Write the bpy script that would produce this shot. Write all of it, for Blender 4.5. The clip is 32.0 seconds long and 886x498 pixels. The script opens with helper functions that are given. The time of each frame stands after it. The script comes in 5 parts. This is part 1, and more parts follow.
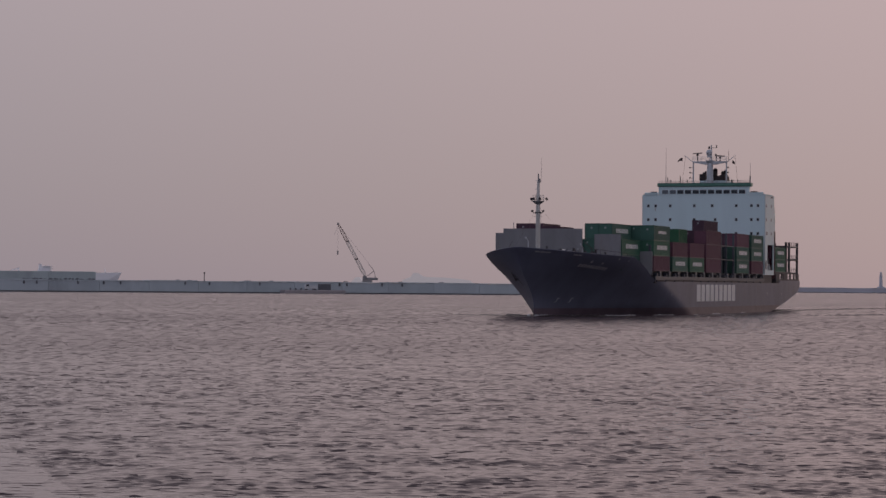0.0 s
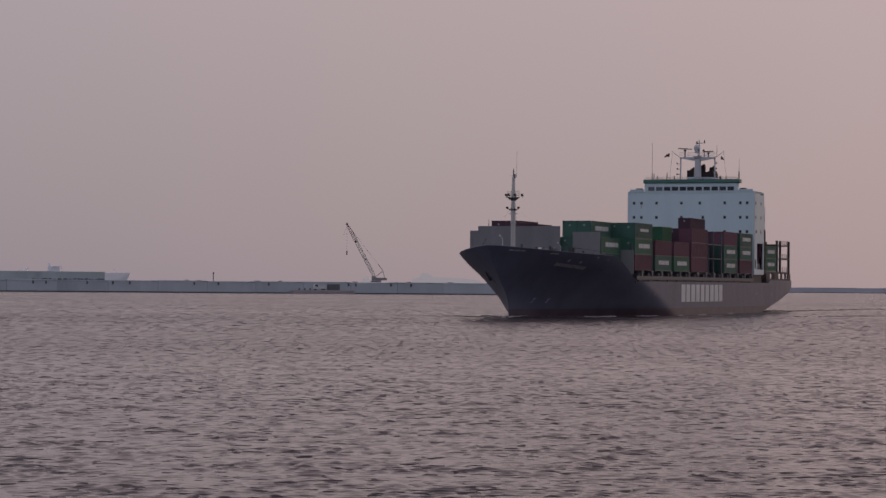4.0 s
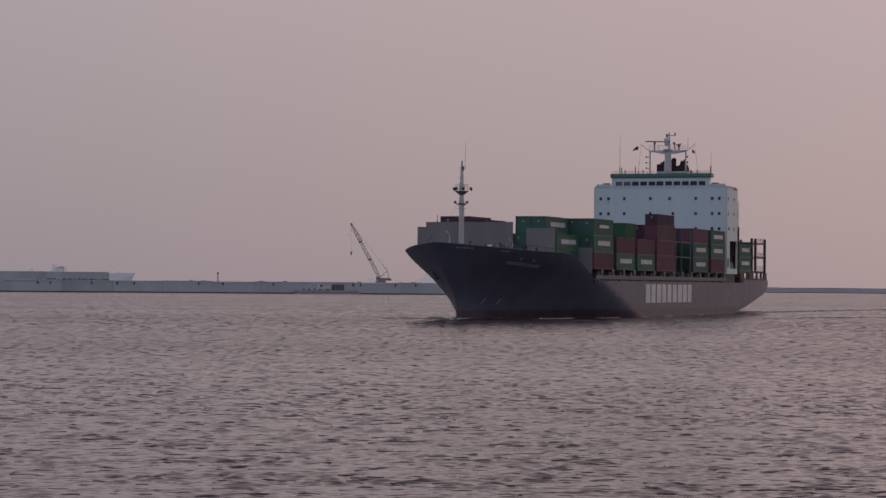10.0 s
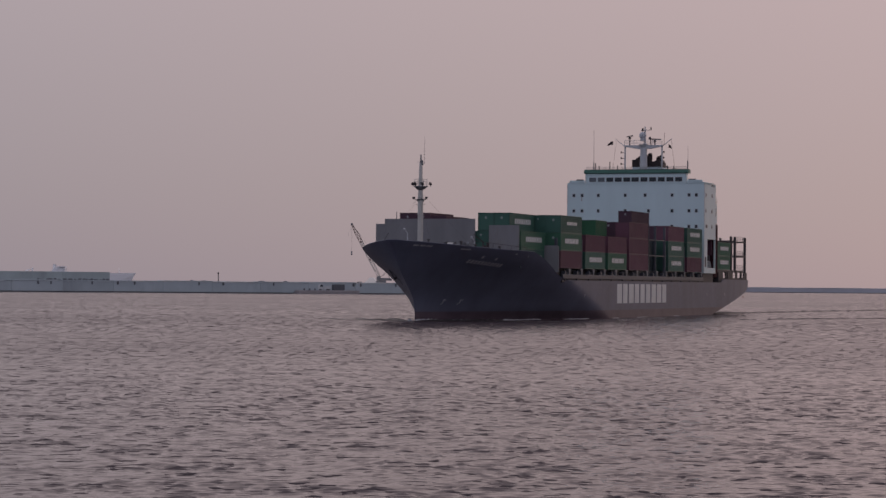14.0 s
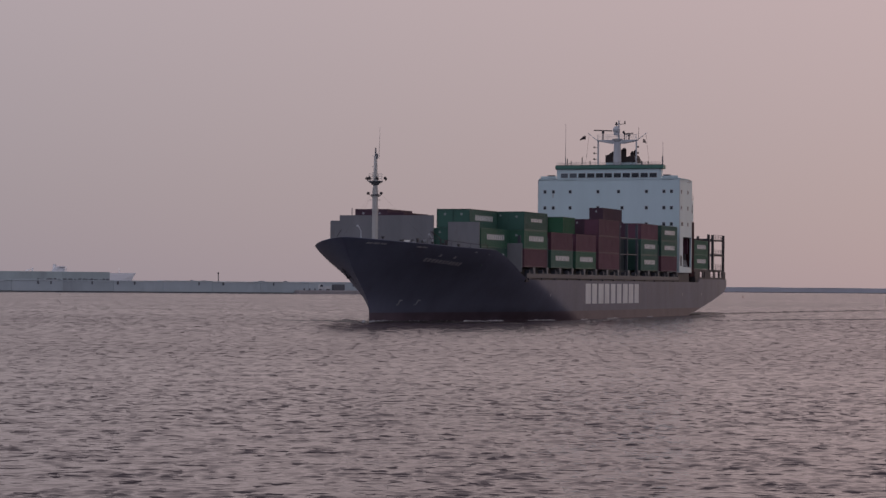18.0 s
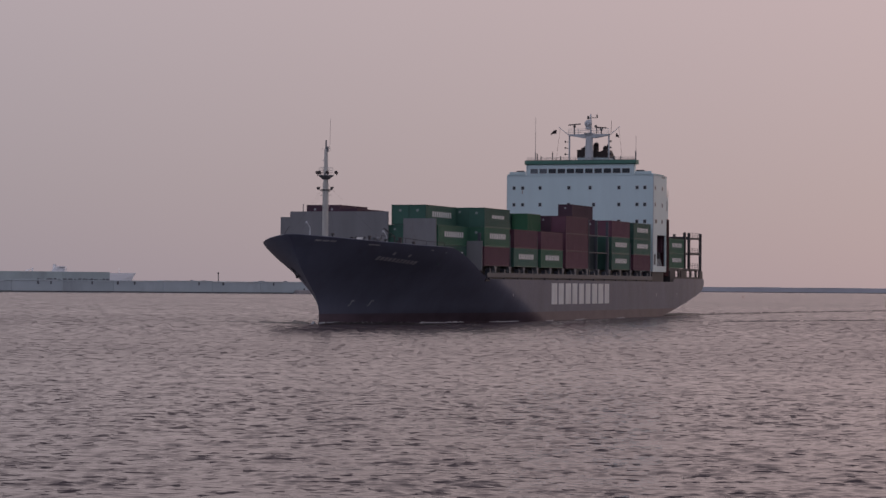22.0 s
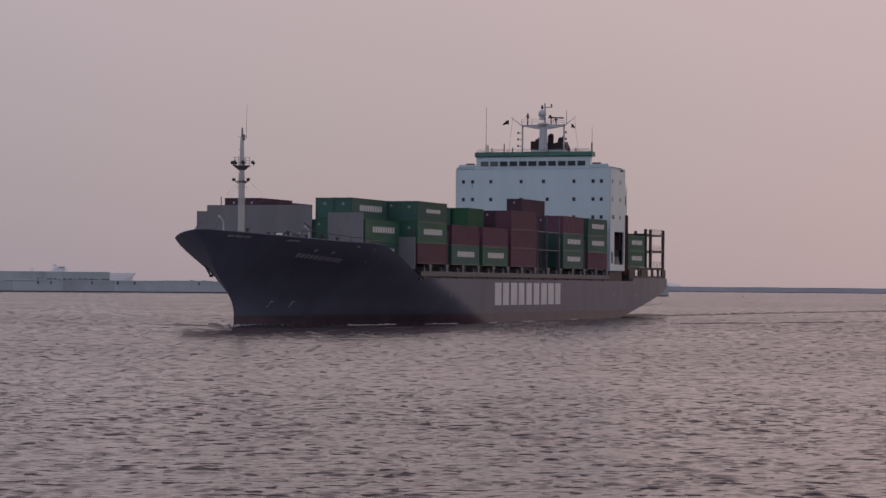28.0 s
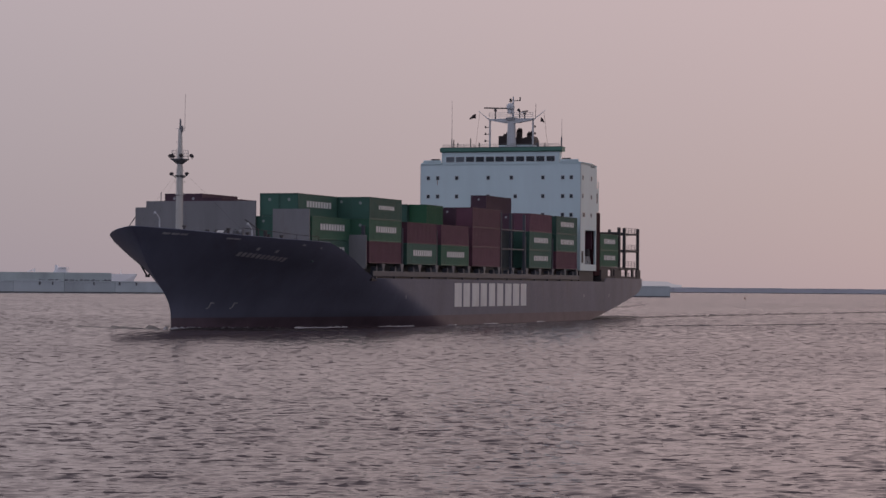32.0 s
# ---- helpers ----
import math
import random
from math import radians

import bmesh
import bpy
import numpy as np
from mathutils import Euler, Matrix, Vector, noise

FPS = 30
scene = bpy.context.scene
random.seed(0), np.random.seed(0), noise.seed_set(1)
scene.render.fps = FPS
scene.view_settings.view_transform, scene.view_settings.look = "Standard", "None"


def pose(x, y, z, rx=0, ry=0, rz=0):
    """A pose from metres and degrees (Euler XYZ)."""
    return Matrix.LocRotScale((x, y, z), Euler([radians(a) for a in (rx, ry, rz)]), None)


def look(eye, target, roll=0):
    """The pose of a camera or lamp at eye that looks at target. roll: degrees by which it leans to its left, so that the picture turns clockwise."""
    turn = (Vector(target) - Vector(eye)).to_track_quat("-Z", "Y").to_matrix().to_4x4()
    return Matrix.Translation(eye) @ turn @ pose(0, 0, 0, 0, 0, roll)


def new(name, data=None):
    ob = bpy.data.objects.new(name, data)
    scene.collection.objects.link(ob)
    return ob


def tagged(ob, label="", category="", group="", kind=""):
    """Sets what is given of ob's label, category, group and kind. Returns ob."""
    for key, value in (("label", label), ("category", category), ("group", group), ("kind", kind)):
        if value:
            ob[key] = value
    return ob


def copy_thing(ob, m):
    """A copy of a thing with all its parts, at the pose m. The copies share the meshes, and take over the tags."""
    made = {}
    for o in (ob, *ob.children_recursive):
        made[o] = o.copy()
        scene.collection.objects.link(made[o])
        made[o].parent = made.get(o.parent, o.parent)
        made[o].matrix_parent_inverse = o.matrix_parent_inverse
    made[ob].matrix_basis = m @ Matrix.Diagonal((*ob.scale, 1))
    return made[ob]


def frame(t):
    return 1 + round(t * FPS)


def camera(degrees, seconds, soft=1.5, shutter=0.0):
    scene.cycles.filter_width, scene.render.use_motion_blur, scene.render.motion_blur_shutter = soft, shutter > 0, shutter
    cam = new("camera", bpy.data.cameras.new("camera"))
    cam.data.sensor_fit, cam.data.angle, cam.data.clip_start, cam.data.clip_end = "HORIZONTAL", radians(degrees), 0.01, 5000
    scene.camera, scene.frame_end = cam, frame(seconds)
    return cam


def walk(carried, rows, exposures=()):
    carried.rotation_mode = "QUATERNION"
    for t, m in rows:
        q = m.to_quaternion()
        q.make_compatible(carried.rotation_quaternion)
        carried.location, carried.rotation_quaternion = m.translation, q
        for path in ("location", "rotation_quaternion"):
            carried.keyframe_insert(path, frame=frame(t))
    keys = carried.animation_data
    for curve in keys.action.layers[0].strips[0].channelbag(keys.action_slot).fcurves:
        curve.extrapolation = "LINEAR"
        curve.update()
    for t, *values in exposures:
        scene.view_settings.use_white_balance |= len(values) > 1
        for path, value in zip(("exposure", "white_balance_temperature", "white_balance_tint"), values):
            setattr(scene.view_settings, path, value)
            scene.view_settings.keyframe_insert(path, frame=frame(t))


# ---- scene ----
cam = camera(21.0, 32.0, soft=1.5)
EYE = (0.0, 0.0, 5.35)
FOCAL = 4230.0
TILT = radians(0.8339)
# small pans of the tripod head: seconds, sideways and upward drift of the view
PANS = [(0, -24.5, -.5), (1.5, -24.5, -.5), (2, -19.5, -.5), (2.5, -15.5, -.5), (3, -13, -.5), (3.5, -10.5, -.4), (5.5, -5.5, -.3),
        (7, -3, -.2), (9, -1.5, 0), (10.5, -.4, 0), (13, 0, 0), (31.4, 0, 0), (32, 3, 1.5)]


def aim(side, up):
    return look(EYE, (-side / FOCAL * 1000, 1000, EYE[2] + 1000 * math.tan(TILT + up / FOCAL)), 0.505)


# the clip's camera opens up slightly as the shot goes on
walk(cam, [(t, aim(s, u)) for t, s, u in PANS], exposures=[(0, 0.08), (8, 0.09), (16, 0.16), (24, 0.25), (32, 0.32)])

# ---- hazy dusk sky and a weak, wide sun behind the haze ----
SUN_DIR = Vector((0.61, 0.79, 0.14)).normalized()


def make_world():
    w = bpy.data.worlds.new("dusk")
    scene.world = w
    w.use_nodes = True
    nt = w.node_tree
    nt.nodes.clear()
    out = nt.nodes.new("ShaderNodeOutputWorld")
    bg = nt.nodes.new("ShaderNodeBackground")
    tc = nt.nodes.new("ShaderNodeTexCoord")
    sep = nt.nodes.new("ShaderNodeSeparateXYZ")
    nt.links.new(tc.outputs["Generated"], sep.inputs[0])
    elev = nt.nodes.new("ShaderNodeValToRGB")
    # from the horizon up to the zenith
    stops = [(0.0, (0.262, 0.228, 0.258)), (0.04, (0.293, 0.252, 0.276)), (0.12, (0.358, 0.303, 0.323)), (0.2, (0.425, 0.356, 0.368)), (0.5, (0.425, 0.360, 0.380)), (1.0, (0.350, 0.315, 0.345))]
    ramp(elev, stops)
    nt.links.new(sep.outputs["Z"], elev.inputs[0])
    dot = nt.nodes.new("ShaderNodeVectorMath")
    dot.operation = "DOT_PRODUCT"
    dot.inputs[1].default_value = Vector((SUN_DIR.x, SUN_DIR.y, 0)).normalized()
    nt.links.new(tc.outputs["Generated"], dot.inputs[0])
    glow = nt.nodes.new("ShaderNodeValToRGB")
    # away from the sun the haze is blue-grey, towards it pink
    ramp(glow, [(0.0, (1.02, 1.23, 1.50)), (0.3, (0.98, 1.14, 1.36)), (0.55, (0.84, 0.94, 1.06)), (0.72, (0.94, 0.97, 1.01)), (0.83, (1.02, 1.0, 1.01)), (0.896, (1.12, 1.05, 1.03)), (0.944, (1.205, 1.09, 1.065)), (1.0, (1.25, 1.105, 1.08))])
    half = nt.nodes.new("ShaderNodeMapRange")
    half.inputs["From Min"].default_value = -1
    nt.links.new(dot.outputs["Value"], half.inputs["Value"])
    nt.links.new(half.outputs["Result"], glow.inputs[0])
    mul = nt.nodes.new("ShaderNodeMix")
    mul.data_type, mul.blend_type = "RGBA", "MULTIPLY"
    mul.inputs["Factor"].default_value = 1
    nt.links.new(elev.outputs[0], mul.inputs["A"])
    nt.links.new(glow.outputs[0], mul.inputs["B"])
    # faint clear-sky light above the haze
    sky = nt.nodes.new("ShaderNodeTexSky")
    sky.sky_type, sky.sun_disc = "NISHITA", False
    sky.sun_elevation, sky.sun_rotation = math.asin(SUN_DIR.z), math.atan2(SUN_DIR.x, SUN_DIR.y)
    dim = nt.nodes.new("ShaderNodeVectorMath")
    dim.operation = "SCALE"
    dim.inputs["Scale"].default_value = 0.004
    nt.links.new(sky.outputs[0], dim.inputs[0])
    add = nt.nodes.new("ShaderNodeVectorMath")
    add.operation = "ADD"
    nt.links.new(mul.outputs["Result"], add.inputs[0])
    nt.links.new(dim.outputs[0], add.inputs[1])
    nt.links.new(add.outputs[0], bg.inputs["Color"])
    bg.inputs["Strength"].default_value = 1.0
    nt.links.new(bg.outputs[0], out.inputs["Surface"])


def ramp(node, stops):
    el = node.color_ramp.elements
    while len(el) > 1:
        el.remove(el[-1])
    el[0].position, el[0].color = stops[0][0], (*stops[0][1], 1)
    for p, c in stops[1:]:
        e = el.new(p)
        e.color = (*c, 1)


make_world()
sun = new("sun", bpy.data.lights.new("sun", "SUN"))
sun.data.energy, sun.data.angle, sun.data.color = 0.045, radians(30), (1.0, 0.82, 0.74)
sun.matrix_world = look(SUN_DIR * 100, (0, 0, 0))

# ---- materials ----
MATS = {}


def paint(name, color, rough=0.5, metal=0.0, var=0.12, scale=1.5, fine=14.0, bump=0.02, streak=1.0, dirt=None, amount=0.3, island=0.0, coat=0.0, spec=0.3):
    """A painted or weathered surface: two scales of tone, stains, and a little relief. streak > 1 draws the stains out downwards."""
    if name in MATS:
        return MATS[name]
    m = bpy.data.materials.new(name)
    m.use_nodes = True
    nt = m.node_tree
    bsdf = nt.nodes["Principled BSDF"]
    tc = nt.nodes.new("ShaderNodeTexCoord")
    mp = nt.nodes.new("ShaderNodeMapping")
    mp.inputs["Scale"].default_value = (1, 1, 1 / streak)
    nt.links.new(tc.outputs["Object"], mp.inputs[0])
    big = nt.nodes.new("ShaderNodeTexNoise")
    big.inputs["Scale"].default_value, big.inputs["Detail"].default_value, big.inputs["Roughness"].default_value = scale, 6, 0.6
    nt.links.new(mp.outputs[0], big.inputs["Vector"])
    tiny = nt.nodes.new("ShaderNodeTexNoise")
    tiny.inputs["Scale"].default_value, tiny.inputs["Detail"].default_value = fine, 3
    nt.links.new(tc.outputs["Object"], tiny.inputs["Vector"])
    tone = nt.nodes.new("ShaderNodeValToRGB")
    c = color
    ramp(tone, [(0.25, tuple(v * (1 - var) for v in c)), (0.75, tuple(min(1, v * (1 + var)) for v in c))])
    nt.links.new(big.outputs[0], tone.inputs[0])
    last = tone.outputs[0]
    if dirt:
        mask = nt.nodes.new("ShaderNodeTexNoise")
        mask.inputs["Scale"].default_value, mask.inputs["Detail"].default_value, mask.inputs["Roughness"].default_value = scale * 0.7, 8, 0.7
        off = nt.nodes.new("ShaderNodeVectorMath")
        off.inputs[1].default_value = (37, 11, 5)
        nt.links.new(mp.outputs[0], off.inputs[0])
        nt.links.new(off.outputs[0], mask.inputs["Vector"])
        edge = nt.nodes.new("ShaderNodeMapRange")
        edge.inputs["From Min"].default_value, edge.inputs["From Max"].default_value, edge.inputs["To Max"].default_value = 0.55, 0.75, amount
        nt.links.new(mask.outputs[0], edge.inputs["Value"])
        mix = nt.nodes.new("ShaderNodeMix")
        mix.data_type = "RGBA"
        mix.inputs["B"].default_value = (*dirt, 1)
        nt.links.new(edge.outputs[0], mix.inputs["Factor"])
        nt.links.new(last, mix.inputs["A"])
        last = mix.outputs["Result"]
    if island:
        info = nt.nodes.new("ShaderNodeObjectInfo")
        val = nt.nodes.new("ShaderNodeMapRange")
        val.inputs["To Min"].default_value, val.inputs["To Max"].default_value = 1 - island, 1 + island
        nt.links.new(info.outputs["Random"], val.inputs["Value"])
        sc = nt.nodes.new("ShaderNodeVectorMath")
        sc.operation = "SCALE"
        nt.links.new(last, sc.inputs[0])
        nt.links.new(val.outputs[0], sc.inputs["Scale"])
        last = sc.outputs[0]
    nt.links.new(last, bsdf.inputs["Base Color"])
    ro = nt.nodes.new("ShaderNodeMapRange")
    ro.inputs["To Min"].default_value, ro.inputs["To Max"].default_value = max(0.02, rough - 0.1), min(1, rough + 0.1)
    nt.links.new(tiny.outputs[0], ro.inputs["Value"])
    nt.links.new(ro.outputs[0], bsdf.inputs["Roughness"])
    bsdf.inputs["Metallic"].default_value = metal
    bsdf.inputs["Specular IOR Level"].default_value = spec
    bsdf.inputs["Coat Weight"].default_value = coat
    if bump:
        b = nt.nodes.new("ShaderNodeBump")
        b.inputs["Strength"].default_value, b.inputs["Distance"].default_value = 0.5, bump
        nt.links.new(big.outputs[0], b.inputs["Height"])
        nt.links.new(b.outputs[0], bsdf.inputs["Normal"])
    MATS[name] = m
    return m


def glass(name, color=(0.04, 0.046, 0.052)):
    m = paint(name, color, rough=0.3, var=0.2, bump=0, spec=0.15)
    return m


HULL = paint("dark hull paint", (0.104, 0.111, 0.152), rough=0.44, spec=0.12, var=0.14, scale=0.25, fine=3, bump=0.03, streak=4, dirt=(0.07, 0.052, 0.055), amount=0.4)
BOOT = paint("red antifouling", (0.090, 0.066, 0.084), rough=0.5, var=0.3, scale=0.3, bump=0.02, dirt=(0.03, 0.025, 0.025), amount=0.5)
GREYSTEEL = paint("grey deck steel", (0.17, 0.17, 0.18), rough=0.55, scale=0.6, streak=3, dirt=(0.10, 0.07, 0.055), amount=0.35)
SCREEN = paint("grey screen paint", (0.195, 0.190, 0.198), rough=0.55, scale=0.5, streak=4, dirt=(0.13, 0.09, 0.07), amount=0.6)
COAM = paint("coaming paint", (0.062, 0.066, 0.080), rough=0.5, scale=0.5, streak=3, dirt=(0.07, 0.055, 0.055), amount=0.35)
DECK = paint("deck paint", (0.062, 0.066, 0.062), rough=0.7, scale=0.4, dirt=(0.09, 0.05, 0.04), amount=0.4)
DARK = paint("dark steel", (0.056, 0.050, 0.053), rough=0.6, scale=0.8)
BLACK = paint("black funnel paint", (0.034, 0.024, 0.024), rough=0.6, scale=0.8)
WHITE = paint("white house paint", (0.515, 0.625, 0.645), rough=0.42, var=0.05, scale=0.35, bump=0.01, streak=5, dirt=(0.40, 0.36, 0.33), amount=0.18)
WHITE2 = paint("white mast paint", (0.46, 0.47, 0.49), rough=0.45, var=0.08, scale=0.8, bump=0.01, dirt=(0.2, 0.13, 0.1), amount=0.3)
CREAM = paint("cream mast paint", (0.50, 0.48, 0.45), rough=0.45, var=0.08, scale=0.8, bump=0.01, streak=4, dirt=(0.3, 0.2, 0.14), amount=0.35)
BAND = paint("green band paint", (0.075, 0.175, 0.138), rough=0.5, scale=0.5)
LETTER = paint("white lettering", (0.59, 0.60, 0.60), rough=0.5, var=0.12, scale=0.8, bump=0, streak=3, dirt=(0.2, 0.16, 0.15), amount=0.3)
FAINT = paint("worn lettering", (0.30, 0.29, 0.31), rough=0.5, var=0.4, scale=2.5, bump=0)
GLASS = glass("dark window glass")
GREEN = paint("green container paint", (0.041, 0.101, 0.078), rough=0.5, var=0.1, scale=0.5, island=0.22, bump=0.01, dirt=(0.05, 0.035, 0.03), amount=0.25)
# darkened copy of the green: shade around the empty bay put into the colour
SHADE = paint("shade-darkened green container paint", (0.034, 0.046, 0.050), rough=0.55, var=0.12, scale=0.5, bump=0.01, dirt=(0.04, 0.03, 0.03), amount=0.3)
FRESH = paint("fresh green container paint", (0.042, 0.120, 0.076), rough=0.5, var=0.1, scale=0.5, bump=0.01, dirt=(0.05, 0.04, 0.03), amount=0.2)
BRIGHT = paint("bright green container paint", (0.020, 0.090, 0.042), rough=0.5, var=0.1, scale=0.5, bump=0.01, dirt=(0.05, 0.04, 0.03), amount=0.2)
RED = paint("oxide red container paint", (0.106, 0.043, 0.064), rough=0.55, var=0.12, scale=0.5, island=0.2, bump=0.01, dirt=(0.05, 0.03, 0.03), amount=0.3)
MAROON = paint("dark maroon container paint", (0.072, 0.034, 0.052), rough=0.55, var=0.12, scale=0.5, island=0.2, bump=0.01, dirt=(0.06, 0.03, 0.03), amount=0.3)
GREYBOX = paint("grey container paint", (0.20, 0.205, 0.22), rough=0.55, var=0.1, scale=0.5, bump=0.01, dirt=(0.12, 0.09, 0.08), amount=0.3)
CONCRETE = paint("sea wall concrete", (0.395, 0.435, 0.455), rough=0.85, var=0.12, scale=0.08, fine=1.2, bump=0.03, streak=3, dirt=(0.16, 0.16, 0.18), amount=0.5, island=0.08)
# the next two base colours are lightened to carry the haze of distance
HAZEGREY = paint("haze-pale grey", (0.80, 0.79, 0.80), rough=0.8, var=0.06, scale=0.02, bump=0)
HAZEWALL = paint("haze-pale concrete", (0.43, 0.43, 0.47), rough=0.9, var=0.08, scale=0.03, bump=0, island=0.05)
GLOWLAND = paint("far land", (0.2, 0.2, 0.2), rough=0.9, var=0.06, scale=0.01, bump=0)
# the far land is a backdrop; its own glow stands in for the haze
GLOWLAND.node_tree.nodes["Principled BSDF"].inputs["Emission Color"].default_value = (0.250, 0.222, 0.240, 1)
GLOWLAND.node_tree.nodes["Principled BSDF"].inputs["Emission Strength"].default_value = 0.90
# same glow set weaker: the nearer headland gets less of the painted haze
GLOWHEADLAND = paint("glowing nearer land", (0.2, 0.2, 0.2), rough=0.9, var=0.06, scale=0.01, bump=0)
GLOWHEADLAND.node_tree.nodes["Principled BSDF"].inputs["Emission Color"].default_value = (0.245, 0.222, 0.248, 1)
GLOWHEADLAND.node_tree.nodes["Principled BSDF"].inputs["Emission Strength"].default_value = 0.86
ORANGE = paint("rust red", (0.16, 0.05, 0.03), rough=0.6)
CRANE = paint("crane steel", (0.21, 0.20, 0.20), rough=0.6, scale=0.5)
FOAM = paint("foam", (0.42, 0.42, 0.44), rough=0.6, var=0.25, scale=1.5, bump=0.05)
FENDER = paint("weathered grey rubber", (0.11, 0.11, 0.12), rough=0.8, scale=0.5)
RUSTRUN = paint("rust run", (0.30, 0.25, 0.22), rough=0.7, var=0.3, scale=3, bump=0)
# pale base colour imitates daylight seen through the two end panes
PALEGLASS = paint("glass painted pale", (0.11, 0.125, 0.14), rough=0.25, var=0.15, bump=0)
CLOTH = paint("flag cloth", (0.03, 0.02, 0.022), rough=0.8, scale=3)


def water_material():
    m = bpy.data.materials.new("sea water")
    m.use_nodes = True
    nt = m.node_tree
    b = nt.nodes["Principled BSDF"]
    b.inputs["Base Color"].default_value = (0.066, 0.047, 0.049, 1)
    b.inputs["IOR"].default_value = 1.333
    tc = nt.nodes.new("ShaderNodeTexCoord")
    heights = []
    for sx, sy, sc, det in ((0.7, 1.0, 3.2, 3), (0.5, 1.0, 0.9, 3)):
        mp = nt.nodes.new("ShaderNodeMapping")
        mp.inputs["Scale"].default_value = (sx, sy, 1)
        mp.inputs["Rotation"].default_value = (0, 0, 0.2)
        nt.links.new(tc.outputs["Object"], mp.inputs[0])
        n = nt.nodes.new("ShaderNodeTexNoise")
        n.inputs["Scale"].default_value, n.inputs["Detail"].default_value = sc, det
        nt.links.new(mp.outputs[0], n.inputs["Vector"])
        heights.append(n)
    last = None
    for n, dist in zip(heights, (0.022, 0.03)):
        bp = nt.nodes.new("ShaderNodeBump")
        bp.inputs["Strength"].default_value, bp.inputs["Distance"].default_value = 0.7, dist
        nt.links.new(n.outputs[0], bp.inputs["Height"])
        if last:
            nt.links.new(last.outputs[0], bp.inputs["Normal"])
        last = bp
    # far out the facets of the chop tilt the surface in small dashes
    ln = nt.nodes.new("ShaderNodeVectorMath")
    ln.operation = "LENGTH"
    nt.links.new(tc.outputs["Object"], ln.inputs[0])
    norm = last.outputs[0]
    for sx, sy, near, gone, gain in ((1.1, 0.5, 170, 270, 0.34), (0.8, 0.22, 240, 360, 0.36)):
        mp = nt.nodes.new("ShaderNodeMapping")
        mp.inputs["Scale"].default_value = (sx, sy, 1)
        nt.links.new(tc.outputs["Object"], mp.inputs[0])
        nz = nt.nodes.new("ShaderNodeTexNoise")
        nz.inputs["Scale"].default_value, nz.inputs["Detail"].default_value = 1, 2
        nt.links.new(mp.outputs[0], nz.inputs["Vector"])
        sb = nt.nodes.new("ShaderNodeVectorMath")
        sb.operation = "SUBTRACT"
        sb.inputs[1].default_value = (0.5, 0.5, 0.5)
        nt.links.new(nz.outputs["Color"], sb.inputs[0])
        mu = nt.nodes.new("ShaderNodeVectorMath")
        mu.operation = "MULTIPLY"
        mu.inputs[1].default_value = (0.4, 1, 0)
        nt.links.new(sb.outputs[0], mu.inputs[0])
        wt = nt.nodes.new("ShaderNodeMapRange")
        wt.inputs["From Min"].default_value, wt.inputs["From Max"].default_value, wt.inputs["To Max"].default_value = near, gone, gain
        nt.links.new(ln.outputs["Value"], wt.inputs["Value"])
        sc = nt.nodes.new("ShaderNodeVectorMath")
        sc.operation = "SCALE"
        nt.links.new(mu.outputs[0], sc.inputs[0])
        nt.links.new(wt.outputs[0], sc.inputs["Scale"])
        ad = nt.nodes.new("ShaderNodeVectorMath")
        ad.operation = "ADD"
        nt.links.new(norm, ad.inputs[0])
        nt.links.new(sc.outputs[0], ad.inputs[1])
        norm = ad.outputs[0]
    # sparse steep wavelet fronts turned to the shore, seen as thin dark dashes
    # each size of them in the belt of water where it is told apart: sizes, belt, lean, share
    for sx, sy, near, full, fade, gone, tilt, cut in ((1.3, 2.8, 38, 50, 95, 135, -.7, .6), (1.1, 1.5, 85, 120, 170, 230, -.75, .597), (1.0, .75, 150, 210, 300, 400, -.8, .595), (.7, .3, 240, 340, 900, 2500, -.6, .605)):
        mp = nt.nodes.new("ShaderNodeMapping")
        mp.inputs["Scale"].default_value = (sx, sy, 1)
        mp.inputs["Location"].default_value = (17.3, 5.1, sx)
        nt.links.new(tc.outputs["Object"], mp.inputs[0])
        nz = nt.nodes.new("ShaderNodeTexNoise")
        nz.inputs["Scale"].default_value, nz.inputs["Detail"].default_value = 1, 2.5
        nt.links.new(mp.outputs[0], nz.inputs["Vector"])
        over = nt.nodes.new("ShaderNodeMapRange")
        over.inputs["From Min"].default_value, over.inputs["From Max"].default_value, over.inputs["To Max"].default_value = cut, cut + 0.035, tilt
        nt.links.new(nz.outputs[0], over.inputs["Value"])
        last = over
        for start, end, low, high in ((near, full, 0, 1), (fade, gone, 1, 0)):
            wt = nt.nodes.new("ShaderNodeMapRange")
            wt.inputs["From Min"].default_value, wt.inputs["From Max"].default_value = start, end
            wt.inputs["To Min"].default_value, wt.inputs["To Max"].default_value = low, high
            nt.links.new(ln.outputs["Value"], wt.inputs["Value"])
            pr = nt.nodes.new("ShaderNodeMath")
            pr.operation = "MULTIPLY"
            nt.links.new(last.outputs[0], pr.inputs[0])
            nt.links.new(wt.outputs[0], pr.inputs[1])
            last = pr
        cb = nt.nodes.new("ShaderNodeCombineXYZ")
        nt.links.new(pr.outputs[0], cb.inputs["Y"])
        ad = nt.nodes.new("ShaderNodeVectorMath")
        nt.links.new(norm, ad.inputs[0])
        nt.links.new(cb.outputs[0], ad.inputs[1])
        norm = ad.outputs[0]
    # of the unresolved chop only the faces turned to the shore are seen: lean that way
    flat = nt.nodes.new("ShaderNodeVectorMath")
    flat.operation = "NORMALIZE"
    nt.links.new(tc.outputs["Object"], flat.inputs[0])
    lw = nt.nodes.new("ShaderNodeMapRange")
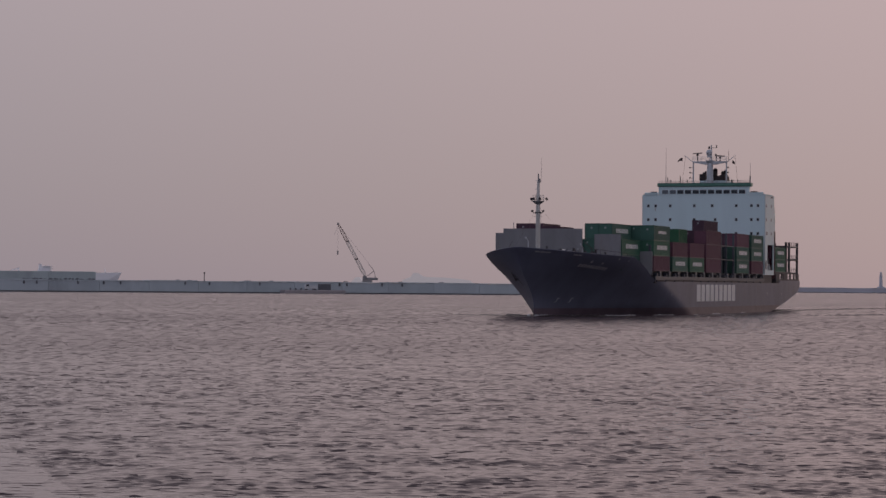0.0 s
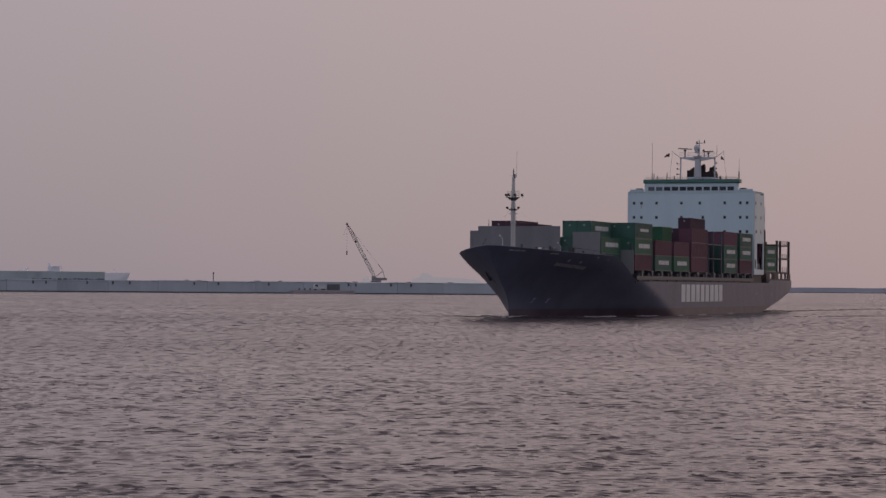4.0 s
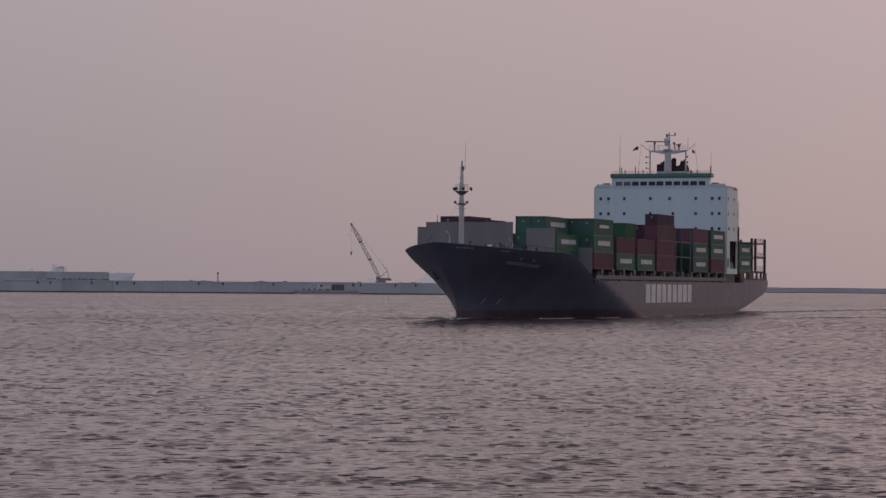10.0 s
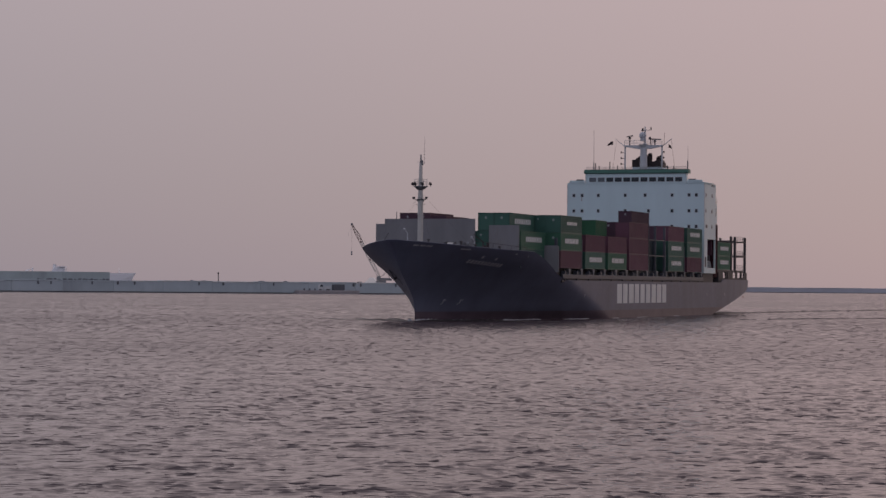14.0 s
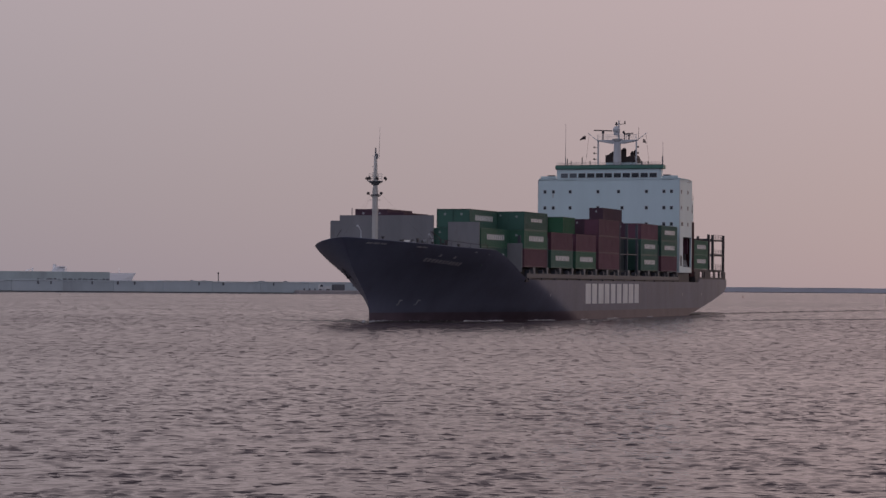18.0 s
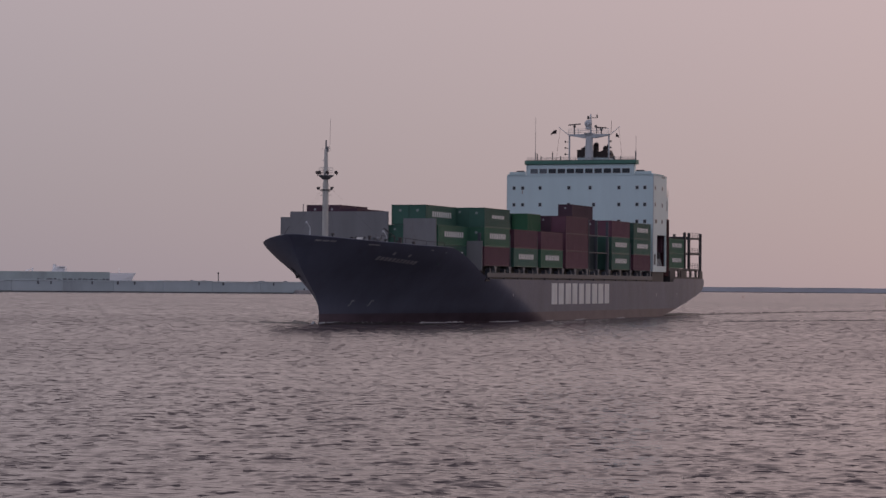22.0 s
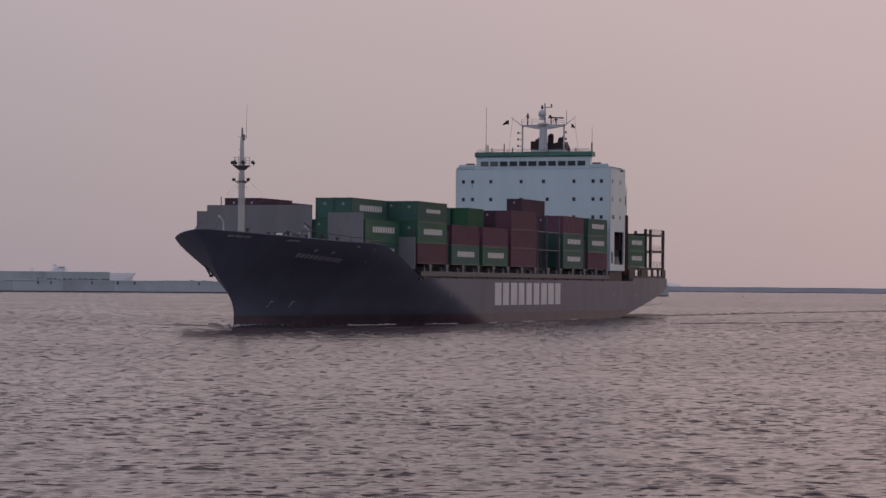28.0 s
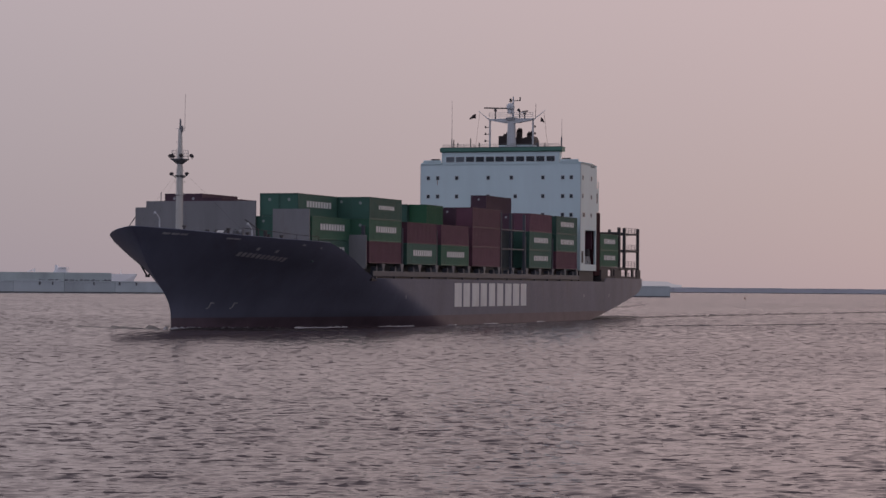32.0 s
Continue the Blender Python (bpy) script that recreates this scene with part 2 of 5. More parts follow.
    lw.inputs["From Min"].default_value, lw.inputs["From Max"].default_value, lw.inputs["To Max"].default_value = 85, 190, -0.095
    nt.links.new(ln.outputs["Value"], lw.inputs["Value"])
    lean = nt.nodes.new("ShaderNodeVectorMath")
    lean.operation = "SCALE"
    nt.links.new(flat.outputs[0], lean.inputs[0])
    nt.links.new(lw.outputs[0], lean.inputs["Scale"])
    la = nt.nodes.new("ShaderNodeVectorMath")
    nt.links.new(norm, la.inputs[0])
    nt.links.new(lean.outputs[0], la.inputs[1])
    norm = la.outputs[0]
    fin = nt.nodes.new("ShaderNodeVectorMath")
    fin.operation = "NORMALIZE"
    nt.links.new(norm, fin.inputs[0])
    nt.links.new(fin.outputs[0], b.inputs["Normal"])
    # wind-roughened patches among smoother slicks
    patch = nt.nodes.new("ShaderNodeTexNoise")
    mp = nt.nodes.new("ShaderNodeMapping")
    mp.inputs["Scale"].default_value = (0.006, 0.02, 1)
    nt.links.new(tc.outputs["Object"], mp.inputs[0])
    nt.links.new(mp.outputs[0], patch.inputs["Vector"])
    patch.inputs["Scale"].default_value, patch.inputs["Detail"].default_value = 1, 4
    mr = nt.nodes.new("ShaderNodeMapRange")
    mr.inputs["From Min"].default_value, mr.inputs["From Max"].default_value = 0.35, 0.65
    mr.inputs["To Min"].default_value, mr.inputs["To Max"].default_value = 0.03, 0.09
    nt.links.new(patch.outputs[0], mr.inputs["Value"])
    # waves too small to see apart far out make the surface rougher there
    far = nt.nodes.new("ShaderNodeMapRange")
    far.inputs["From Min"].default_value, far.inputs["From Max"].default_value = 150, 300
    far.inputs["To Min"].default_value, far.inputs["To Max"].default_value = 0.0, 0.1
    nt.links.new(ln.outputs["Value"], far.inputs["Value"])
    tot = nt.nodes.new("ShaderNodeMath")
    nt.links.new(mr.outputs[0], tot.inputs[0])
    nt.links.new(far.outputs[0], tot.inputs[1])
    nt.links.new(tot.outputs[0], b.inputs["Roughness"])
    return m


WATER = water_material()


# ---- mesh helpers ----
def part(name, bm, material, parent=None, label="", smooth=False):
    me = bpy.data.meshes.new(name)
    bm.normal_update()
    bm.to_mesh(me)
    bm.free()
    for mt in (material if isinstance(material, (list, tuple)) else [material]):
        me.materials.append(mt)
    if smooth:
        for p in me.polygons:
            p.use_smooth = True
    ob = new(name, me)
    if parent:
        ob.parent = parent
    if label:
        ob["label"] = label
    return ob


def empty(name):
    ob = new(name)
    ob.empty_display_size = 1
    return ob


def box(bm, x0, x1, y0, y1, z0, z1, bevel=0.0):
    r = bmesh.ops.create_cube(bm, size=1)
    for v in r["verts"]:
        v.co = Vector((x0 + (v.co.x + .5) * (x1 - x0), y0 + (v.co.y + .5) * (y1 - y0), z0 + (v.co.z + .5) * (z1 - z0)))
    if bevel:
        es = list({e for v in r["verts"] for e in v.link_edges})
        bmesh.ops.bevel(bm, geom=es, offset=bevel, segments=1, affect="EDGES")
    return bm


def B(*a, **k):
    return box(bmesh.new(), *a, **k)


def tube(bm, a, b, r0, r1=None, n=10):
    a, b = Vector(a), Vector(b)
    r1 = r0 if r1 is None else r1
    r = bmesh.ops.create_cone(bm, cap_ends=True, segments=n, radius1=r0, radius2=r1, depth=(b - a).length)
    m = Matrix.Translation((a + b) / 2) @ (b - a).to_track_quat("Z", "Y").to_matrix().to_4x4()
    bmesh.ops.transform(bm, matrix=m, verts=r["verts"])
    return bm


def T(*a, **k):
    return tube(bmesh.new(), *a, **k)


def ball(bm, c, r, sz=1.0):
    q = bmesh.ops.create_uvsphere(bm, u_segments=14, v_segments=9, radius=r)
    for v in q["verts"]:
        v.co = Vector((v.co.x, v.co.y, v.co.z * sz)) + Vector(c)
    return bm


def prism(bm, pts, axis, a, b):
    """A flat outline (pts in the two other axes) drawn out along an axis from a to b."""
    def at(p, d):
        return {"x": (d, *p), "y": (p[0], d, p[1]), "z": (*p, d)}[axis]
    lo, hi = [bm.verts.new(at(p, a)) for p in pts], [bm.verts.new(at(p, b)) for p in pts]
    n = len(pts)
    bm.faces.new(lo[::-1])
    bm.faces.new(hi)
    for i in range(n):
        bm.faces.new((lo[i], lo[(i + 1) % n], hi[(i + 1) % n], hi[i]))
    bmesh.ops.recalc_face_normals(bm, faces=bm.faces)
    return bm


def lerp(v, xs, ys):
    return float(np.interp(v, xs, ys))


# ---- the sea ----
def wave_field(X, Y, spacing):
    """Offsets of a short, sharp-crested wind chop; components finer than the local mesh spacing fade out."""
    rng = np.random.RandomState(7)
    Z, DX, DY = np.zeros_like(X), np.zeros_like(X), np.zeros_like(X)
    # groups of steeper wavelets among flatter water
    g = np.zeros_like(X)
    for i in range(14):
        lam, th = 2 + 6 * rng.rand(), rng.rand() * 6.283
        g += np.sin(2 * math.pi / lam * (X * math.cos(th) * 0.8 + Y * math.sin(th)) + rng.rand() * 6.283)
    g = 0.88 + 0.27 * np.clip(g / 2.65, -1.5, 2.2)
    for i in range(104):
        lam = 0.22 * (0.78 / 0.22) ** rng.rand()
        th = radians(266 + rng.normal() * 22)
        ph = 2 * math.pi / lam * (X * math.cos(th) + Y * math.sin(th)) + rng.rand() * 6.283
        a = 0.0037 * lam * np.clip((lam / spacing - 2.2) / 1.5, 0, 1) * g
        Z += a * np.cos(ph)
        s = 1.8 * a * np.sin(ph)
        DX -= s * math.cos(th)
        DY -= s * math.sin(th)
    for i in range(10):
        lam = 4.0 * 2.5 ** rng.rand()
        th = radians(255 + rng.normal() * 40)
        w = np.clip((lam / spacing - 2.0) / 2.0, 0, 1)
        Z += 0.0010 * lam * w * np.sin(2 * math.pi / lam * (X * math.cos(th) + Y * math.sin(th)) + rng.rand() * 6.283)
    return DX, DY, Z


def make_sea():
    rows = [6.0, 14.0, 26.0, 36.0]
    r, dr = 44.0, 0.075
    while r < 4950:
        rows.append(r)
        dr = 0.075 + 0.0011 * (r - 44) if r < 260 else min(dr * 1.06, r * r / (4230 * 5.35) / 2.2)
        r += dr
    rows.append(4990.0)
    fine = np.linspace(-15.5, 15.5, 660)
    angles = np.concatenate([np.linspace(-180, -16.5, 32), fine, np.linspace(16.5, 180, 32)])
    R, A = np.meshgrid(np.array(rows), np.radians(angles), indexing="ij")
    X, Y = R * np.sin(A), R * np.cos(A)
    dr = np.gradient(np.array(rows))[:, None] * np.ones_like(A)
    da = np.gradient(np.radians(angles))[None, :] * R
    DX, DY, Z = wave_field(X, Y, np.maximum(dr, da))
    X, Y = X + DX, Y + DY
    nr, na = X.shape
    me = bpy.data.meshes.new("water")
    co = np.stack([X, Y, Z], -1).reshape(-1, 3)
    i = np.arange(nr * na).reshape(nr, na)
    quads = np.stack([i[:-1, :-1], i[:-1, 1:], i[1:, 1:], i[1:, :-1]], -1).reshape(-1, 4)[:, ::-1]
    me.vertices.add(len(co))
    me.vertices.foreach_set("co", co.astype(np.float32).ravel())
    me.loops.add(quads.size)
    me.loops.foreach_set("vertex_index", quads.astype(np.int32).ravel())
    me.polygons.add(len(quads))
    me.polygons.foreach_set("loop_start", np.arange(0, quads.size, 4, dtype=np.int32))
    me.polygons.foreach_set("loop_total", np.full(len(quads), 4, dtype=np.int32))
    me.polygons.foreach_set("use_smooth", np.ones(len(quads), dtype=bool))
    me.update(calc_edges=True)
    me.validate()
    me.materials.append(WATER)
    return tagged(new("water", me), "grey-mauve harbour water with short wind chop", "water", kind="structure")


sea = make_sea()


# ---- the breakwaters ----
def wall_piece(name, x0, x1, y, h, depth, label, turn=0.0, mat=CONCRETE, fenders=()):
    """A caisson breakwater: body, parapet on its far edge and the caisson joints."""
    ob = empty(name)
    ob.location, ob.rotation_euler = ((x0 + x1) / 2, y, 0), (0, 0, turn)
    tagged(ob, label, "breakwater", kind="structure")
    L = (x1 - x0) / 2 / math.cos(turn)
    n = max(1, round(2 * L / 24))
    step = 2 * L / n
    for i in range(n):
        a, b = -L + i * step + 0.05, -L + (i + 1) * step - 0.05
        hh = h + 0.12 * math.sin(i * 2.3)
        bm = B(a, b, 0, depth, -2, hh - 0.5, bevel=0.1)
        box(bm, a, b, -0.25, depth, hh - 0.46, hh, bevel=0.08)
        part("caisson", bm, mat, ob)
    for k, (wx, z) in enumerate(fenders):
        px, r = (wx - (x0 + x1) / 2) / math.cos(turn), .34 + .1 * (k % 3 == 0)
        part("fender", B(px - r, px + r, -0.65, -0.27, z - .75, z + .75, bevel=0.12), FENDER, ob)
    part("tide_mark", B(-L, L, -0.06, 0.6, -1, 0.55), paint("wet dark concrete", (0.07, 0.07, 0.075), rough=0.5, scale=0.1), ob, "dark wet tide band")
    return ob


def near_y(x):
    """The front of the near breakwater, which runs a little away from the shore."""
    return 1140.0 + 0.35 * (x + 60)


TURN = math.atan(0.35)
wall_piece("breakwater_near", -330, 113.5, near_y(-108.25), 5.65, 14, "long grey concrete caisson breakwater standing in the harbour water", TURN,
           fenders=[(-185.6, 4.4), (-180.0, 4.4), (-162.0, 4.4), (-150.7, 4.4), (-143.2, 4.4), (-114.3, 4.4), (-103.3, 4.4), (-80.2, 4.4), (-68.9, 0.9), (-42.9, 4.4), (-39.4, 4.4), (-22.7, 4.4), (-13.0, 4.4)])
wall_piece("breakwater_far", 60, 620, 2150, 4.7, 16, "low hazy concrete breakwater far across the water", mat=HAZEWALL)
PARAPET = paint("mossy parapet concrete", (0.345, 0.385, 0.385), rough=0.85, var=0.15, scale=0.1, fine=1.2, bump=0.03, streak=3, dirt=(0.15, 0.16, 0.16), amount=0.5)
up = empty("parapet_wall")
up.location, up.rotation_euler = (-155, near_y(-155) + 6.0, 5.2), (0, 0, TURN)
tagged(up, "tall grey concrete parapet wall on the breakwater", "sea wall", kind="structure")
for i in range(8):
    part("wall_panel", B(-i * 22 - 21.95, -i * 22, 0, 3, 0.3, 4.25, bevel=0.06), PARAPET, up)


# ---- the container ship: x runs from the stern (0) to the bow, y to port, z up from the water ----
SHIP_ROWS = [(t, 46.781 - 1.5598 * (t - 16) + 0.00146 * (t - 16) ** 2, 479.113 - 4.0215 * (t - 16) + 0.0032 * (t - 16) ** 2, -110.0192 + 0.02218 * (t - 16))
             for t in (0, 4, 8, 12, 16, 20, 24, 28, 32)]


def ship_pose(row):
    return pose(row[1], row[2], 0, 0, 0, row[3])


STEM_Z, STEM_X = [-3, 0, 2, 3, 4, 5.5, 7, 8.5, 10, 11, 12], [157, 156.8, 156.9, 157.5, 158.5, 160.6, 162.7, 164.0, 165.1, 166.2, 166.8]
FULL_Z, FULL_X = [-3, 0, 2.35, 4.9, 6.9, 9, 10.1, 12], [95, 104, 112, 121.6, 128.4, 134.4, 137.2, 139]
SHEER_X, SHEER_Z = [0, 26, 27, 128.0, 131.5, 134, 138.5, 142, 148, 155, 160, 164, 168], [6.65, 6.65, 6.05, 6.05, 7.0, 7.9, 9.3, 10.1, 10.35, 10.85, 11.2, 11.4, 11.35]


def half_breadth(x, z):
    full, stem = lerp(z, FULL_Z, FULL_X), lerp(z, STEM_Z, STEM_X)
    if x <= full:
        y = 13.5
    elif x >= stem:
        y = 0.0
    else:
        u = (x - full) / (stem - full)
        n, m = lerp(z, [0, 2, 7, 8.5, 10, 11], [1.3, 1.5, 1.5, 1.7, 1.85, 1.88]), lerp(z, [0, 6, 7, 8.5, 11], [1.0, 1.0, 1.04, 1.1, 1.22])
        y = 13.5 * max(0.0, 1 - u ** n) ** (1 / m)
    if x < 26:
        y -= 1.0 * ((26 - x) / 26) ** 2
    return y


def sheer(x):
    return lerp(x, SHEER_X, SHEER_Z)


def keel(x):
    return lerp(x, [0, 1.0, 4.0, 35.0, 46], [5.6, 4.9, 4.1, -0.05, -3])


def make_hull(ship):
    """Both sides as one lofted shell: rows of stations by rows of heights."""
    bm = bmesh.new()
    tv = list(np.linspace(0, 1, 25))
    st = [0, .5, 1, 2.5, 4, 8, 14, 20, 26, 27, 34, 45, 60, 75, 90] + list(np.arange(94, 128, 2.0)) + [128, 129, 130.2, 131.5, 132.8, 134, 136, 138.5, 140, 142, 144]
    s_bow = np.linspace(0, 1, 26)[1:]
    rows = []
    for side in (1, -1):
        grid = []
        for x in st:
            z0, z1 = max(-3, keel(x)), sheer(x)
            grid.append([bm.verts.new((x, side * half_breadth(x, z0 + (z1 - z0) * t), z0 + (z1 - z0) * t)) for t in tv])
        for s in s_bow:
            col = []
            for t in tv:
                z = -3 + (sheer(144 + 22 * s) + 3) * t
                x = 144 + (lerp(z, STEM_Z, STEM_X) - 144) * (1 - (1 - s) ** 1.7)
                col.append(bm.verts.new((x, side * half_breadth(x, z), z)))
            grid.append(col)
        rows.append(grid)
        for i in range(len(grid) - 1):
            for j in range(len(tv) - 1):
                q = (grid[i][j], grid[i + 1][j], grid[i + 1][j + 1], grid[i][j + 1])
                bm.faces.new(q if side < 0 else q[::-1])
    p, s = rows
    # transom and underside of the counter
    for j in range(len(tv) - 1):
        bm.faces.new((p[0][j], p[0][j + 1], s[0][j + 1], s[0][j]))
    for i in range(14):
        bm.faces.new((p[i][0], s[i][0], s[i + 1][0], p[i + 1][0]))
    bmesh.ops.remove_doubles(bm, verts=bm.verts, dist=0.004)
    # boot topping: cut at its upper edge
    bmesh.ops.bisect_plane(bm, geom=bm.verts[:] + bm.edges[:] + bm.faces[:], plane_co=(0, 0, 1.35), plane_no=(0, 0, 1))
    for f in bm.faces:
        f.material_index = 1 if f.calc_center_median().z < 1.35 else 0
        f.smooth = True
    bmesh.ops.recalc_face_normals(bm, faces=bm.faces)
    hull = part("hull", bm, [HULL, BOOT], ship, "dark navy-black steel hull with a red boot topping")
    hull.modifiers.new("plating", "SOLIDIFY").thickness = 0.12
    hull.modifiers["plating"].offset = -1
    hull.modifiers.new("plate edges", "EDGE_SPLIT").split_angle = radians(50)
    return hull


def deck_plate(z, xs, inset, thick=0.15):
    bm = bmesh.new()
    pts = [(x, half_breadth(x, z) - inset) for x in xs]
    outline = [(x, y) for x, y in pts] + [(x, -y) for x, y in reversed(pts)]
    return prism(bm, outline, "z", z - thick, z)


def rail(bm, pts, h=1.05, post=1.8, r=0.035):
    """A run of railing along a line of points: three bars and posts."""
    for a, b in zip(pts, pts[1:]):
        a, b = Vector(a), Vector(b)
        for k in (1, 0.66, 0.33):
            tube(bm, a + Vector((0, 0, h * k)), b + Vector((0, 0, h * k)), r, n=4)
        n = max(1, int((b - a).length / post))
        for i in range(n + 1):
            p = a.lerp(b, i / n)
            tube(bm, p, p + Vector((0, 0, h)), r * 1.2, n=4)
    return bm


def rail_parts(pts, h, r, material, parent, lines=(1, .66, .33)):
    """A railing in pieces: one bent bar for each line and a post at each point."""
    for k in lines:
        bm = bmesh.new()
        for a, b in zip(pts, pts[1:]):
            tube(bm, Vector(a) + Vector((0, 0, h * k)), Vector(b) + Vector((0, 0, h * k)), r, n=4)
        part("rail_bar", bm, material, parent)
    for p in pts:
        part("rail_post", T(p, Vector(p) + Vector((0, 0, h)), r * 1.2, n=4), material, parent)


def make_ship():
    ship = empty("container_ship")
    tagged(ship, "feeder container ship with dark hull and white deckhouse under way", "ship")
    make_hull(ship)
    part("main_deck", deck_plate(5.75, [0.3, 10, 26, 60, 100, 120, 127, 131], 0.15), DECK, ship)
    part("forecastle_deck", deck_plate(9.9, [143.3, 146, 148, 152, 155, 158, 159.5, 160.8, 161.8, 162.4], 0.2), DECK, ship)
    part("forecastle_bulkhead", B(143.3, 143.45, -10.4, 10.4, 9.2, 9.9), GREYSTEEL, ship)
    # coaming band along the cargo deck, the hatch block behind it and the stanchions under the boxes
    for s in (1, -1):
        y0, y1 = sorted((s * 13.42, s * 13.0))
        bm = B(41, 129.2, y0, y1, 6.28, 6.95, bevel=0.04)
        part("coaming_rail", bm, COAM, ship, "grey-brown coaming rail")
        # dark strip put in for the shade in the gap below the rail
        part("shadow_gap_plate", B(41, 129, min(s * 13.2, s * 12.9), max(s * 13.2, s * 12.9), 5.75, 6.3), DARK, ship)
        for x in np.arange(42.2, 130, 6.42):
            y0, y1 = sorted((s * 13.40, s * 12.7))
            bm = prism(bmesh.new(), [(x - .65, 7.85), (x + .65, 7.85), (x + .3, 7.35), (x + .26, 6.9), (x - .26, 6.9), (x - .3, 7.35)], "y", y0, y1)
            part("stanchion", bm, GREYSTEEL, ship)
            part("bollard_post", B(x + 2.0, x + 2.5, y0, y1, 6.0, 7.5, bevel=0.05), COAM, ship)
    part("hatch_block", B(41, 129, -11.5, 11.5, 5.75, 7.82), DECK, ship, "dark hatch covers")
    # wave screen before the forward boxes
    for y0, y1, z1 in ((-11.3, -9.9, 14.2), (-9.88, -7.4, 14.95), (-7.38, -4.9, 14.95), (-4.88, -2.4, 14.95), (-2.38, 0.1, 14.95), (0.12, 2.3, 14.95), (2.32, 4.3, 14.95), (6.5, 8.8, 14.0), (8.82, 11.1, 14.0)):
        bm = B(143.5, 143.7, y0 - .008, y1 + .008, 9.9, z1)
        part("screen_plate", bm, SCREEN, ship, "grey steel wave screen")
    part("screen_plate", B(131.3, 131.5, 10.9, 13.4, 7.2, 11.25, bevel=0.03), SCREEN, ship)
    part("screen_plate", B(131.3, 131.5, -13.4, -10.9, 7.2, 11.25, bevel=0.03), SCREEN, ship)
    make_foremast(ship)
    make_forecastle_gear(ship)
    make_deckhouse(ship)
    make_bridge(ship)
    make_radar_mast(ship)
    make_funnel(ship)
    make_stern(ship)
    make_marks(ship)
    return ship


def make_foremast(ship):
    x = 155.0
    mast = part("foremast", tube(T((x, 0, 9.8), (x, 0, 18.2), 0.39, 0.36, n=18), (x, 0, 18.2), (x, 0, 22.6), 0.32, 0.22, n=16), CREAM, ship, "cream-painted steel foremast")
    bm = T((x, 0, 22.6), (x, 0, 23.8), 0.13, 0.10, n=8)
    box(bm, x - .14, x + .2, .1, .34, 22.3, 23.0, bevel=.05)
    part("mast_head", bm, GREYSTEEL, mast)
    for z, a, b in ((22.7, -.55, .55), (21.2, -.5, .3), (20.4, -.45, .3)):
        part("mast_arm", T((x, a, z), (x, b, z), .035, n=5), CREAM, mast)
    # lookout: bracketed floor, open rail and lamps
    bm = tube(bmesh.new(), (x, 0, 18.72), (x, 0, 19.17), 0.40, .95, n=16)
    tube(bm, (x, 0, 19.17), (x, 0, 19.28), 1.02, n=16)
    part("lookout_platform", bm, GREYSTEEL, mast)
    pts = [(x + .98 * math.cos(a), .98 * math.sin(a), 19.28) for a in np.linspace(0, 2 * math.pi, 9)]
    rail_parts(pts, .95, .018, CREAM, mast)
    for y, d in ((-1.15, .0), (.55, .7), (1.55, .1), (-.5, .75)):
        lamp = part("mast_lamp", tube(T((x + d - .18, y, 19.52), (x + d + .25, y, 19.62), .15, .21, n=10), (x + d, y, 19.22), (x + d, y, 19.47), .05, n=6), DARK, mast)
        part("lens_ring", T((x + d + .25, y, 19.62), (x + d + .29, y, 19.63), .22, n=10), BLACK, lamp)
    # lower yoke with a floodlight at each end
    part("lower_platform", tube(bmesh.new(), (x, 0, 17.22), (x, 0, 17.44), 0.44, .62, n=14), GREYSTEEL, mast)
    for y in (-.95, .95):
        part("yoke_arm", T((x, y * .45, 17.12), (x, y, 17.47), .05, n=6), FENDER, mast)
        part("floodlight", tube(T((x, y, 17.42), (x, y, 17.62), .05, n=6), (x - .1, y, 17.67), (x + .32, y, 17.57), .12, .2, n=10), DARK, mast)
    part("mast_arm", T((x, -.75, 16.67), (x, .75, 16.67), .03, n=5), FENDER, mast)
    for z in (15.2, 12.8):
        part("mast_collar", T((x, 0, z), (x, 0, z + .10), .49, n=18), CREAM, mast)
    part("whip_antenna", T((x - .3, .4, 22.4), (x - .3, .45, 26.6), .026, .014, n=5), FENDER, mast)
    for y, xx in ((-6.5, 150), (6.5, 150), (-3.5, 160), (3.5, 160)):
        part("stay_wire", T((x, 0, 18.3), (xx, y, 10.4), .006, n=4), DARK, mast)
    bm = bmesh.new()
    for z in np.arange(10.4, 18.2, .35):
        tube(bm, (x + .55, -.2, z), (x + .55, .2, z), .014, n=4)
    for y in (-.2, .2):
        tube(bm, (x + .55, y, 10), (x + .52, y, 18.4), .018, n=4)
    part("mast_ladder", bm, CREAM, mast)


